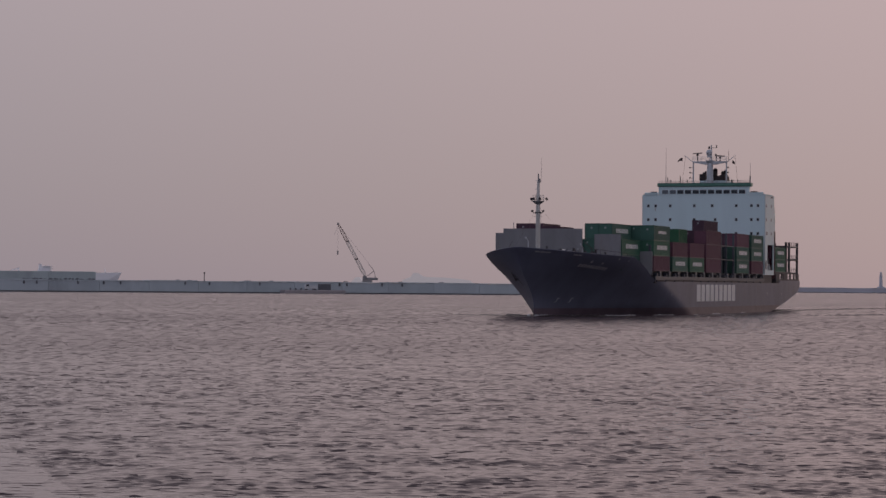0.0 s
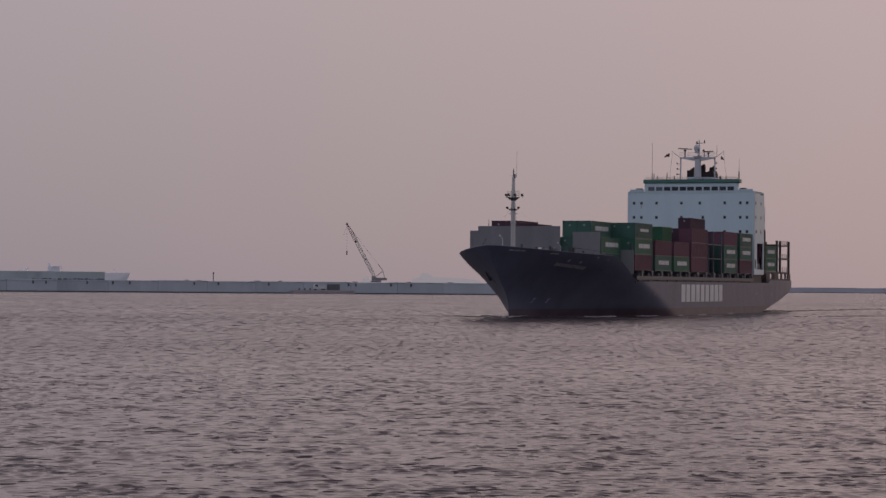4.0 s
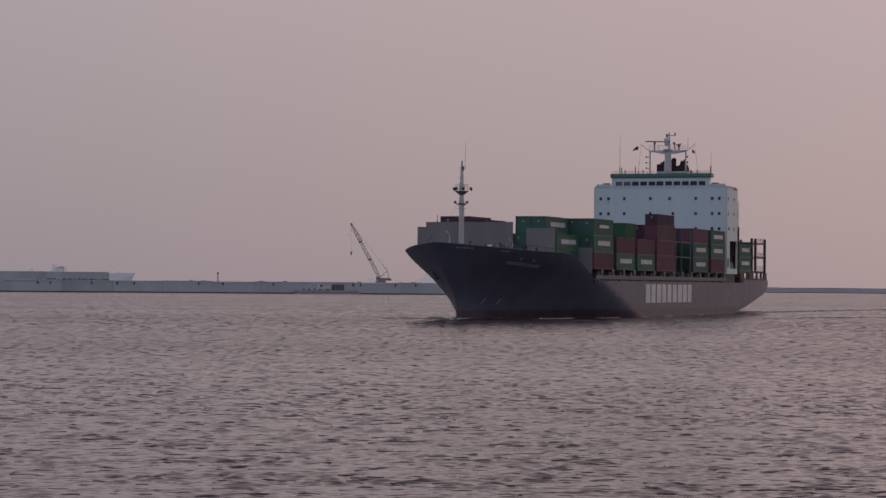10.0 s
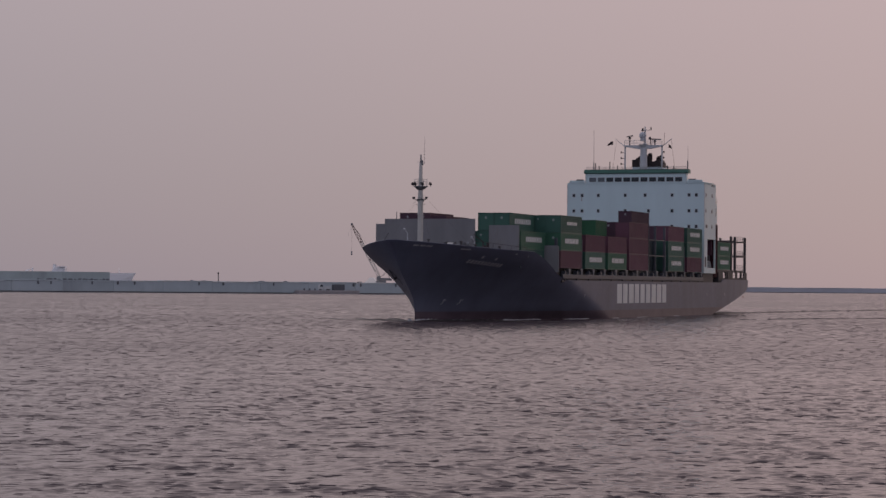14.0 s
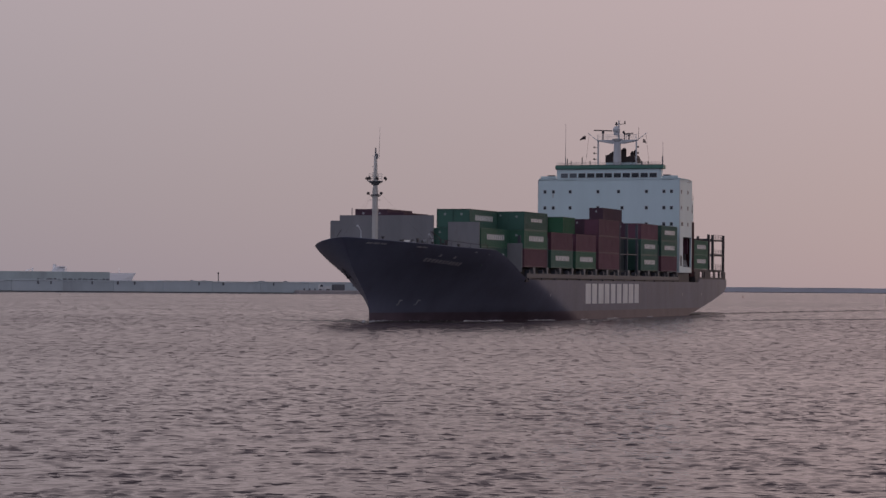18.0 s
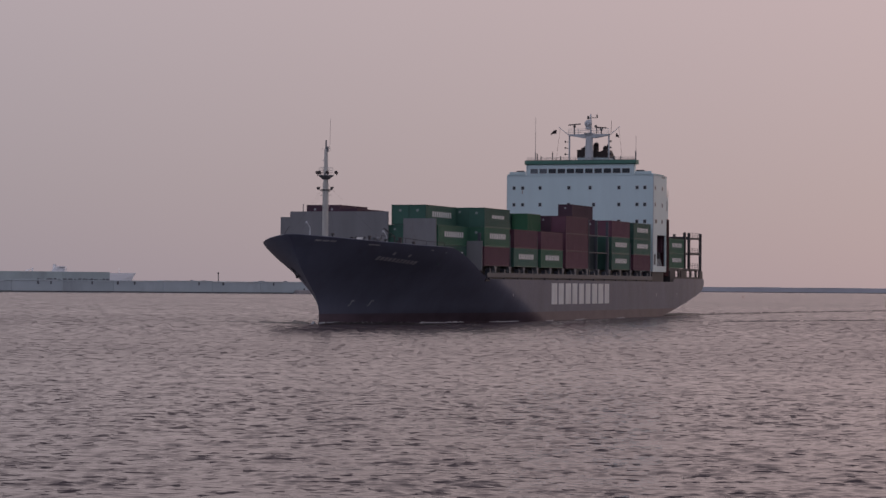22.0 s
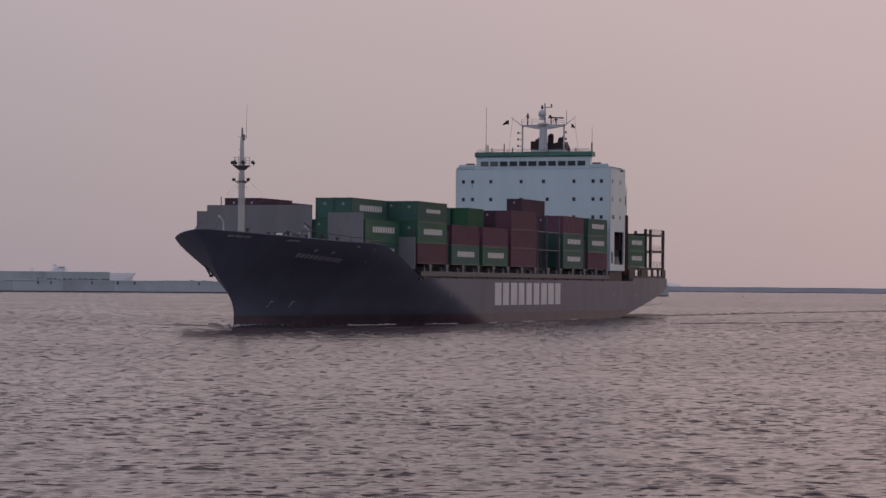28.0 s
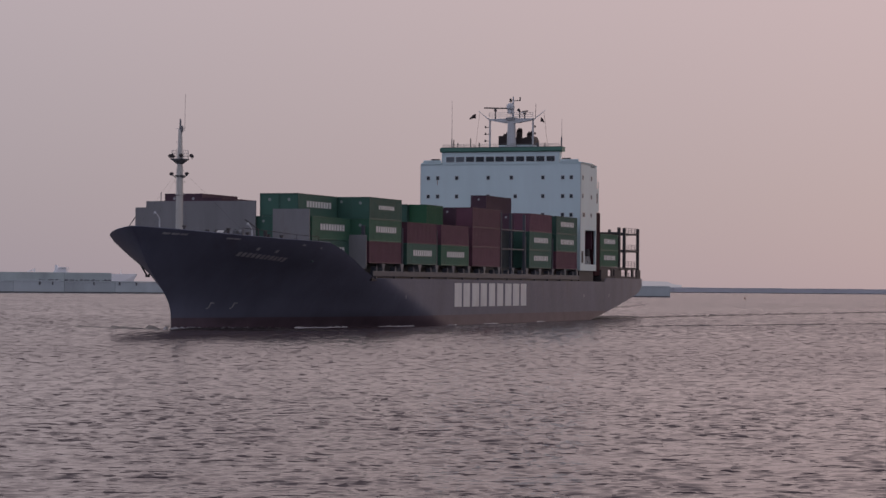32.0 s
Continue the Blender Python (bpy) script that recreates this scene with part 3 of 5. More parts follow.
def make_forecastle_gear(ship):
    for y in (-3.4, 3.4):
        w = part("windlass", T((150, y - 1.1, 10.75), (150, y + 1.1, 10.75), .42, n=16), GREYSTEEL, ship, "grey anchor windlass")
        for d in (-1.2, .1, 1.2):
            part("drum_flange", T((150, y + d - .06, 10.75), (150, y + d + .06, 10.75), .72, n=18), FENDER, w)
        part("winch_bed", B(149, 151.2, y - 1.6, y + 1.6, 9.9, 10.3, bevel=.05), DARK, w)
        part("gearbox", B(150.2, 151.0, y + 1.35, y + 1.9, 10.3, 11.35, bevel=.12), FENDER, w)
        part("mooring_rope", T((150, y - .95, 10.75), (150, y - .1, 10.75), .58, n=14), CREAM, w, "pale coiled mooring rope")
    for x, y in ((146.5, -7), (146.5, 7), (158, -3), (158, 3)):
        b = part("bollard", B(x - .8, x + .8, y - .3, y + .3, 9.9, 10.1, bevel=.03), DARK, ship)
        for d in (-.45, .45):
            part("bollard_post", tube(T((x + d, y, 10.0), (x + d, y, 10.9), .22, n=10), (x + d, y, 10.9), (x + d, y, 11.0), .3, n=10), DARK, b)
    for x, y, h in ((159.6, -.2, 2.5), (147.5, 5.6, 1.6)):
        part("vent_pipe", tube(tube(T((x, y, 9.9), (x, y, 9.9 + h), .09, n=8), (x, y, 9.9 + h), (x + .7, y - .2, 10.6 + h), .08, n=8), (x + .7, y - .2, 10.6 + h), (x + .9, y - .2, 10.45 + h), .12, n=8), WHITE2, ship)
    part("hose_reel", tube(T((151.0, 5.8, 9.9), (151.0, 5.8, 11.0), .10, n=8), (151.0, 5.65, 11.1), (151.0, 6.1, 11.1), .3, n=16), GREYSTEEL, ship, "grey round reel")
    for i in range(7):
        x = 147.0 + i * 2.3
        y = half_breadth(x, 9.9) - .8
        h = .35 + .5 * ((i * 7) % 5) / 4
        z0 = sheer(x) - .3
        part("fairlead", box(T((x, y, z0 - .6), (x, y, z0 + h), .12 + .05 * (i % 3), n=7), x - .3, x + .25, y - .15, y + .15, z0 + h - .1, z0 + h + .08, bevel=.03), DARK, ship)
    part("flagstaff", T((162.6, -3.0, 10.7), (161.2, -2.4, 12.5), .05, n=5), DARK, ship)
    part("davit", tube(T((152.4, 8.6, 9.9), (152.4, 8.6, 11.4), .1, n=6), (152.4, 8.6, 11.4), (155.2, 8.2, 12.4), .07, n=6), DARK, ship)
    part("cargo_post", T((143.2, -8.2, 14.2), (143.2, -8.2, 16.0), .06, n=6), GREYSTEEL, ship)
    # handrail on the bulwark
    pts = [(x, s * (half_breadth(x, sheer(x)) - .25), sheer(x)) for s in (1,) for x in (144, 148, 152, 156)]
    for p, q in zip(pts, pts[1:]):
        part("bulwark_rail", T((p[0], p[1], p[2] + .55), (q[0], q[1], q[2] + .55), .035, n=6), DARK, ship)
    for p in pts:
        part("rail_post", T((p[0], p[1], p[2] - .1), (p[0], p[1], p[2] + .56), .03, n=6), DARK, ship)


def window_box(x, y, z, w, h, parent, face, pane=None):
    """A framed pane on a wall that faces x (front) or y (side)."""
    if face == "x":
        f = part("window_frame", B(x - .02, x + .05, y - w / 2 - .07, y + w / 2 + .07, z - h / 2 - .07, z + h / 2 + .07, bevel=.02), WHITE2, parent)
        part("pane", B(x + .05, x + .065, y - w / 2, y + w / 2, z - h / 2, z + h / 2), pane or GLASS, f)
    else:
        f = part("window_frame", B(x - w / 2 - .07, x + w / 2 + .07, y - .02, y + .05, z - h / 2 - .07, z + h / 2 + .07, bevel=.02), WHITE2, parent)
        part("pane", B(x - w / 2, x + w / 2, y + .05, y + .065, z - h / 2, z + h / 2), GLASS, f)


def make_deckhouse(ship):
    x0, x1, Yh, top = 31.3, 40.4, 13.3, 24.55
    house = part("deckhouse", B(x1 - .3, x1, -Yh, Yh, 7.75, top, bevel=.06), WHITE, ship, "tall white deckhouse with small windows")
    # side walls with the tall opening over the boat deck
    for s in (1, -1):
        a, b = sorted((s * Yh, s * (Yh - .25)))
        bm = bmesh.new()
        box(bm, x0, x1 - .3, a, b, 14.15, top)
        box(bm, 37.7, x1 - .3, a, b, 8.75, 14.15)
        box(bm, x0, 31.75, a, b, 8.75, 14.15)
        box(bm, x0, x1 - .3, a, b, 7.75, 8.75)
        part("side_wall", bm, WHITE, house, "white side wall with a tall opening")
        part("side_door", B(38.6, 39.6, min(s * (Yh + .03), s * (Yh - .1)), max(s * (Yh + .03), s * (Yh - .1)), 8.95, 10.8, bevel=.03), DARK, house)
        for k, xx in enumerate((33.4, 34.3, 35.2, 36.0)):
            part("boat_deck_strut", T((xx, s * 13.0, 8.75), (xx + 1.1, s * 13.0, 10.0), .09, n=6), WHITE2, house)
        for z in (22.3, 19.4, 16.5):
            for xx in (39.2, 34.4) if z > 17 else (38.9, 38.3, 34.4):
                window_box(xx, s * Yh if s > 0 else -Yh - .04, z, .5, .6, house, "y")
        part("inner_bulkhead", B(32.4, 38, min(s * 9.6, s * 9.4), max(s * 9.6, s * 9.4), 5.75, 14.2), RED, house)
        part("inner_casing", B(33.4, 35.6, min(s * 11.8, s * 10.4), max(s * 11.8, s * 10.4), 8.75, 11.6, bevel=.1), DARK, house)
        part("inner_locker", B(x0 + .32, x0 + .9, min(s * 12.7, s * 10.0), max(s * 12.7, s * 10.0), 11.2, 14.0, bevel=.05), RED, house)
        part("inner_gear", B(x0 + .35, x0 + 1.6, min(s * 12.4, s * 10.2), max(s * 12.4, s * 10.2), 8.75, 11.2, bevel=.2), DARK, house)
        # outside landing abaft the wing
        part("landing", B(29.0, 31.3, min(s * 13.0, s * 10.5), max(s * 13.0, s * 10.5), 20.4, 20.6, bevel=.04), WHITE2, house)
        part("landing_screen", B(29.0, 31.3, min(s * 13.0, s * 12.85), max(s * 13.0, s * 12.85), 17.2, 21.0), WHITE, house)
        part("landing_rail", rail(bmesh.new(), [(31.3, s * 12.95, 21.0), (29.0, s * 12.95, 21.0), (29.0, s * 10.5, 21.0)], h=1.0, post=1.1), WHITE2, house)
        part("dark_trunk", B(26.6, 29.6, min(s * 12.9, s * 11.2), max(s * 12.6, s * 11.2), 7.0, 17.15, bevel=.1), paint("dull dark maroon", (0.045, 0.018, 0.022), rough=.8, spec=.05), house)
        part("exhaust_trunk", T((30.6, s * 12.4, 9.5), (30.6, s * 12.4, 17.0), .3, n=10), paint("dull dark maroon", (0.045, 0.018, 0.022), rough=.8, spec=.05), house)
        part("escape_door", B(29.8, 30.6, min(s * 13.04, s * 12.99), max(s * 13.04, s * 12.99), 18.6, 20.2), DARK, house)
        # wing of the bridge: solid bulwark above the roof line
        bm = B(33.0, x1 - .1, min(s * Yh, s * 9.9), max(s * Yh, s * 9.9), top, top + .22, bevel=.05)
        box(bm, x1 - .25, x1 - .05, min(s * 12.9, s * 9.9), max(s * 12.9, s * 9.9), top + .22, top + .62, bevel=.04)
        part("wing_bulwark", bm, WHITE, house)
        part("wing_lamp", B(x1 - .5, x1, s * 10.9 - .7, s * 10.9 + .7, top + .62, top + .82, bevel=.06), DARK, house)
        part("wing_end_light", B(32.3, 34.8, min(s * 13.3, s * 12.8), max(s * 13.3, s * 12.8), top - .55, top - .1, bevel=.08), DARK, house)
        part("house_edge", B(x1 - .12, x1 + .03, min(s * Yh, s * (Yh + .05)), max(s * Yh, s * (Yh + .05)), 8, top, bevel=.01), WHITE2, house)
    # dark panels stand in for the shaded gap beneath the white walls
    for s in (1, -1):
        part("under_deck_store", B(31.6, 39.5, min(s * 12.9, s * 12.5), max(s * 12.9, s * 12.5), 5.75, 7.74), DARK, house)
    part("back_wall", B(x0, x0 + .3, -13.0, 13.0, 7.75, top), WHITE, house)
    # added dark reddish sheet: the opening's inner shade put into its colour
    part("inner_lining", B(x0 + .3, x0 + .32, -12.95, 12.95, 8.75, 14.1), paint("dull dark maroon", (0.045, 0.018, 0.022), rough=.8, spec=.05), house)
    part("roof", B(x0, x1, -Yh, Yh, top - .2, top), WHITE, house)
    part("boat_deck", B(x0 + .3, x1 - .3, -13.0, 13.0, 8.5, 8.74), DECK, house)
    for z in (22.32, 19.38, 16.45):
        for y in (-12.0, -10.4, -7.2, -1.93, 1.93, 7.15, 10.4, 11.8):
            if z < 20 and y == 1.93:
                y = 2.6
            window_box(x1, y, z, .48, .55, house, "x")
    # rust run below a window
    for y, z, h in ((-10.45, 21.6, .7),):
        part("rust_run", B(x1, x1 + .006, y - .09, y + .06, z - h / 2, z + h / 2), RUSTRUN, house, "brown rust run")


def make_bridge(ship):
    bridge = part("wheelhouse", box(B(38.9, 40.3, -9.6, 9.6, 24.5, 26.45, bevel=.05), 34.0, 38.88, -7.2, 7.2, 24.5, 27.0, bevel=.05), WHITE, ship, "white wheelhouse with a row of dark windows")
    bm = prism(bmesh.new(), [(38.8, 26.4), (40.45, 26.4), (40.65, 26.55), (40.65, 27.1), (38.8, 27.1)], "y", -10.0, 10.25)
    part("green_fascia", bm, BAND, bridge, "green roof fascia")
    part("roof_cap", box(B(38.85, 40.55, -9.9, 10.1, 27.1, 27.2, bevel=.03), 33.9, 38.83, -7.2, 7.2, 27.02, 27.2, bevel=.03), DECK, bridge)
    ys = np.linspace(-8.35, 8.35, 11)
    for i, y in enumerate(ys):
        window_box(40.3, y - (.12 if i == 5 else 0), 25.28, 1.5 if i == 5 else 1.3, .76, bridge, "x", PALEGLASS if i < 2 else None)
    for y in ys[:-1] + .835:
        part("mullion", B(40.3, 40.42, y - .07, y + .07, 24.85, 25.75, bevel=.02), WHITE, bridge)
    for s in (1, -1):
        part("end_strut", prism(bmesh.new(), [(39.6, 24.6), (40.3, 24.6), (40.3, 26.4), (39.0, 26.4)], "y", min(s * 9.62, s * 9.8), max(s * 9.62, s * 9.8)), WHITE, bridge)
        window_box(39.6, s * 9.6 if s > 0 else -9.66, 25.3, .8, .7, bridge, "y")
    for y, h, x in ((-8.5, 7.6, 39.2), (-7.9, 1.2, 40), (-7.2, .7, 40), (-5.4, 1.6, 39), (-3.6, .7, 40), (9.9, 4.2, 39.5), (9.8, 1.6, 39.4), (7.3, .6, 40), (6.2, .5, 40)):
        b = part("roof_aerial", tube(T((x, y, 27.2), (x, y, 27.2 + min(h, 1.4)), .09, n=6), (x, y, 27.2 + min(h, 1.4) - .01), (x, y, 27.2 + h), .045, .025, n=5), DARK if h < 2 else GREYSTEEL, bridge)
    part("compass_dome", ball(T((39, 5.8, 27.2), (39, 5.8, 27.6), .12, n=6), (39, 5.8, 27.7), .22), DARK, bridge)
    part("roof_rail", rail(bmesh.new(), [(40.4, -9.6, 27.2), (40.4, 9.8, 27.2)], h=.45, post=1.7, r=.02), GREYSTEEL, bridge)


TURNING = []


def make_radar_mast(ship):
    x = 34.6
    mast = part("radar_mast", tube(T((x, 0, 27.1), (x, 0, 31.6), .78, .62, n=14), (x, 0, 31.6), (x, 0, 32.2), .62, 1.0, n=14), WHITE2, ship, "pale portal radar mast with yards")
    bm = prism(bmesh.new(), [(-3.85, 32.05), (3.85, 32.05), (3.6, 31.8), (1.2, 31.35), (-1.2, 31.35), (-3.6, 31.8)], "x", x - .45, x + .45)
    part("crosstree", bm, WHITE2, mast)
    for y in (-3.65, 3.6):
        leg = part("portal_leg", T((x, y, 27.1), (x, y, 32.0), .15, n=8), WHITE2, mast)
        for z in (28.5, 29.6, 30.7):
            d = -.75 if y < 0 else .35
            part("lamp_bracket", box(T((x, y, z), (x, y + d, z), .05, n=5), x - .12, x + .12, y + d - .12, y + d + .12, z - .12, z + .22, bevel=.04), DARK, leg)
    for s in (-1, 1):
        part("gaff_yard", T((x, s * 3.5, 31.7), (x, s * 5.6, 33.35), .07, .05, n=6), WHITE2, mast)
        part("halyard", T((x, s * 5.4, 33.2), (x, s * 6.1, 27.3), .02, n=4), DARK, mast)
    part("crosstree_rail", rail(bmesh.new(), [(x + .4, -3.7, 32.05), (x + .4, 3.7, 32.05)], h=.95, post=1.5, r=.03), WHITE2, mast)
    pole = part("top_pole", T((x, .25, 32.1), (x, .25, 35.6), .2, .12, n=8), WHITE2, mast)
    part("antenna_dome", ball(T((x, -.2, 32.9), (x, -.2, 33.4), .5, n=12), (x, -.2, 33.9), .68, 1.05), WHITE2, mast, "pale satellite dome")
    part("mast_lamp", B(x - .15, x + .15, -.35, -.05, 34.7, 35.3, bevel=.05), DARK, mast)
    part("top_arm", tube(T((x, -.5, 34.9), (x, 1.5, 34.95), .06, n=5), (x, 1.4, 34.9), (x, 1.4, 35.5), .12, n=6), DARK, mast)
    # scanners, each turning on its post
    for y, L, z, phase in ((-2.75, 3.7, 33.75, 110), (2.2, 2.6, 33.15, 30)):
        part("scanner_post", tube(T((x, y, 32.05), (x, y, z - .2), .12, n=8), (x, y, z - .45), (x, y, z - .1), .3, .22, n=8), DARK, mast)
        bar = part("radar_scanner", B(-.12, .12, -L / 2, L / 2, -.06, .14, bevel=.05), DARK, mast, "dark radar scanner bar")
        TURNING.append((bar, x, y, z, phase))
    part("horn", tube(T((x, 1.35, 32.1), (x, 1.35, 33.3), .1, n=6), (x - .1, 1.35, 33.2), (x + .6, 1.35, 33.4), .12, .26, n=8), DARK, mast)
    part("whip_antenna", T((x, 4.0, 32.0), (x, 4.05, 34.4), .05, .03, n=5), DARK, mast)
    # two small flags on the halyards
    for y, z, d in ((-6.05, 32.9, -1.15), (4.9, 32.2, .6)):
        bm = bmesh.new()
        vs = []
        for i in range(6):
            u = i / 5
            vs.append((bm.verts.new((x + .1 * math.sin(u * 6), y + d * u, z - .75 * u * u)), bm.verts.new((x + .1 * math.sin(u * 6 + 1), y + d * u * .9, z - .75 - .5 * u * u + .35 * u))))
        for a, b in zip(vs, vs[1:]):
            bm.faces.new((a[0], b[0], b[1], a[1]))
        fl = part("signal_flag", bm, CLOTH, mast, "dark drooping signal flag")
        fl.modifiers.new("cloth", "SOLIDIFY").thickness = 0.03


def make_funnel(ship):
    fun = part("funnel_casing", B(28.0, 33.4, -2.6, 3.1, 24.5, 27.95, bevel=.12), WHITE, ship, "white funnel casing with black uptakes")
    part("casing_base", B(24.0, 31.2, -6, 6, 5.75, 24.5, bevel=.1), WHITE, fun)
    part("black_cowl", B(29.5, 33.3, -2.65, -1.25, 27.95, 29.4, bevel=.08), BLACK, fun)
    part("black_cowl", prism(bmesh.new(), [(.1, 27.95), (3.05, 27.95), (3.05, 28.7), (2.7, 29.4), (1.5, 29.0), (.1, 29.2)], "x", 29.5, 33.3), BLACK, fun)
    for y, z, r in ((.62, 30.1, .5), (-1.55, 29.6, .26), (-2.0, 29.4, .2), (2.2, 29.6, .32), (2.75, 29.9, .26)):
        part("uptake_pipe", tube(T((32.4, y, 28.2), (32.4, y, z), r, n=14), (32.4, y, z), (32.0, y, z + .32), r, r * .8, n=14), BLACK, fun)


def make_stern(ship):
    part("stern_bulkhead", B(26.3, 26.5, -12.8, 12.8, 5.75, 8.0), DARK, ship)
    part("stern_platform", B(3.2, 27.0, -12.4, 12.4, 8.12, 8.5, bevel=.05), DARK, ship)
    for s in (1, -1):
        for x in (26, 18.4, 9.5, 5.45, 2.0):
            part("platform_pillar", prism(bmesh.new(), [(x - .7, 8.15), (x + .7, 8.15), (x + .45, 7.8), (x + .4, 5.75), (x - .4, 5.75), (x - .45, 7.8)], "y", min(s * 12.4, s * 12.15), max(s * 12.4, s * 12.15)), DARK, ship)
    for x in (13.9, 10.6, 1.9):
        fr = part("lashing_frame", B(x - .3, x + .3, 12.0, 12.45, 8.1, 15.15, bevel=.05), DARK, ship, "dark steel lashing frame")
        for y in (-12.2, -7.2, -2.4, 2.4, 7.2):
            part("frame_post", B(x - .25, x + .25, y - .22, y + .22, 8.5, 15.1, bevel=.04), DARK, fr)
        for z in (14.2, 11.3):
            part("frame_beam", B(x - .22, x + .22, -12.2, 12.0, z - .16, z + .16, bevel=.03), DARK, fr)
    for z, h in ((14.15, .12), (11.3, .2)):
        part("frame_tie", B(2.2, 10.3, 12.05, 12.35, z - h, z + h, bevel=.03), DARK, ship)
        part("frame_walk_rail", rail(bmesh.new(), [(2.2, 12.3, z), (10.3, 12.3, z)], h=1.0, post=2.0, r=.03), DARK, ship)
    rail_parts([(x, 12.3, 8.5) for x in np.linspace(2.2, 10.3, 5)], 1.0, .03, DARK, ship)
    part("stern_rail", rail(bmesh.new(), [(.3, -12.2, 6.6), (.3, 12.2, 6.6)], h=1.0, post=2.0), GREYSTEEL, ship)
    # plated screen with mooring openings below the platform
    for s in (1, -1):
        for xa, xb in ((.6, 3.2), (12.9, 17.2), (21.2, 26.2)):
            part("mooring_screen", B(xa, xb, min(s * 12.15, s * 12.42), max(s * 12.15, s * 12.42), 5.75, 8.13, bevel=.05), DARK, ship)
        for xa, xb in ((3.2, 12.9), (17.2, 21.2)):
            part("mooring_sill", B(xa, xb, min(s * 12.15, s * 12.4), max(s * 12.15, s * 12.4), 5.75, 7.0, bevel=.05), DARK, ship)
    part("deck_store", B(12.6, 14.2, 10.9, 11.9, 5.75, 7.0, bevel=.1), DARK, ship)


def make_marks(ship):
    """Lettering as plain bars in its colour and size."""
    xs = np.linspace(99.7, 67.5, 10)
    for i, (a, b) in enumerate(zip(xs, xs[1:])):
        w = (a - b) * (.80 if i in (0, 2, 6, 7) else .74)
        part("letter_block", B(a - w, a, 13.5, 13.512, 2.42, 5.58, bevel=.003), LETTER, ship, "white painted letter bar")
    # worn name and marks on the bow, laid on the plating
    def on_bow(name, xa, xb, za, zb, n, mat, fill=.7):
        for i in range(n):
            x0 = xa + (xb - xa) * i / n
            x1 = x0 + (xb - xa) / n * fill
            bm = bmesh.new()
            q = []
            for x, z in ((x0, za), (x1, za), (x1, zb), (x0, zb)):
                zz = z + (x - xa) * (.085 if name == "name_bar" else .045)
                n_out = .05
                q.append(bm.verts.new((x, half_breadth(x, zz) + n_out, zz - .01)))
            bm.faces.new(q)
            bmesh.ops.recalc_face_normals(bm, faces=bm.faces)
            ob = part(name, bm, mat, ship)
            ob.modifiers.new("film", "SOLIDIFY").thickness = 0.015
    on_bow("name_bar", 154.4, 147.0, 8.4, 8.85, 11, FAINT)
    on_bow("name_bar", 152.7, 147.1, 9.05, 9.35, 2, FAINT, .15)
    on_bow("chock_mark", 164.0, 161.6, 10.6, 10.8, 3, FAINT, .85)
    on_bow("chock_mark", 157.5, 155.8, 10.2, 10.36, 2, FAINT, .9)
    on_bow("chock_mark", 146.8, 146.3, 9.66, 9.82, 1, FAINT, 1)
    on_bow("chock_mark", 143.4, 143.1, 9.4, 9.52, 1, FAINT, 1)
    for xa in (152.1, 148.8):
        on_bow("draft_mark", xa, xa - .16, 2.5, 3.1, 1, FAINT, 1)
        on_bow("draft_mark", xa - .16, xa - .6, 2.98, 3.1, 1, FAINT, 1)
        on_bow("draft_mark", xa + .25, xa, 2.38, 2.5, 1, FAINT, 1)
    part("hull_mark", B(117.9, 118.1, 13.5, 13.512, 3.55, 4.0), FAINT, ship)
    for x in (24.2, 38.5):
        part("hull_mark", B(x, x + .4, 13.47, 13.515, 3.6, 4.0), FAINT, ship)
    # anchor on the starboard bow; a black plate stands in for its shaded long pocket
    for s in (-1,):
        bm = bmesh.new()
        rows = []
        for k in range(7):
            z = 7.3 - k * .36
            x = 156.3 - k * .12
            w = .2 * math.sin(math.pi * (k + .7) / 7.4)
            rows.append([bm.verts.new((x + d, s * (half_breadth(x + d, z) + .05), z)) for d in (-w, w)])
        for p, q in zip(rows, rows[1:]):
            bm.faces.new((p[0], p[1], q[1], q[0]) if s > 0 else (p[0], q[0], q[1], p[1]))
        pocket = part("anchor_pocket", bm, BLACK, ship, "black plate on the bow for the shaded anchor pocket")
        pocket.modifiers.new("rim", "SOLIDIFY").thickness = 0.06
        x, z = 155.9, 6.45
        y = half_breadth(x, z)
        an = part("anchor", T((x + .3, s * (half_breadth(x + .3, z + .9) - .05), z + .9), (x, s * (y + .08), z - .45), .10, n=8), DARK, ship, "dark stockless anchor")
        part("fluke", prism(bmesh.new(), [(x - .35, z - .15), (x - .22, z - .55), (x + .3, z - .55), (x + .42, z - .15), (x + .3, z - .38), (x - .22, z - .38)], "y", min(s * (y - .1), s * (y + .16)), max(s * (y - .1), s * (y + .16))), DARK, an)


ship = make_ship()

# ---- the boxes on deck ----
BOX_W, BOX_H, TIER0 = 2.44, 2.665, 7.87
LONG = 10.95
BAYS = {1: (143.0, 2.49), 2: (130.7, 2.45), 3: (117.7, 2.45), 4: (105.0, 2.45), 5: (92.5, 2.45), 6: (79.7, 2.45), 7: (67.0, 2.45), 8: (53.6, 2.45)}
PROTO = {}
BOXES = []


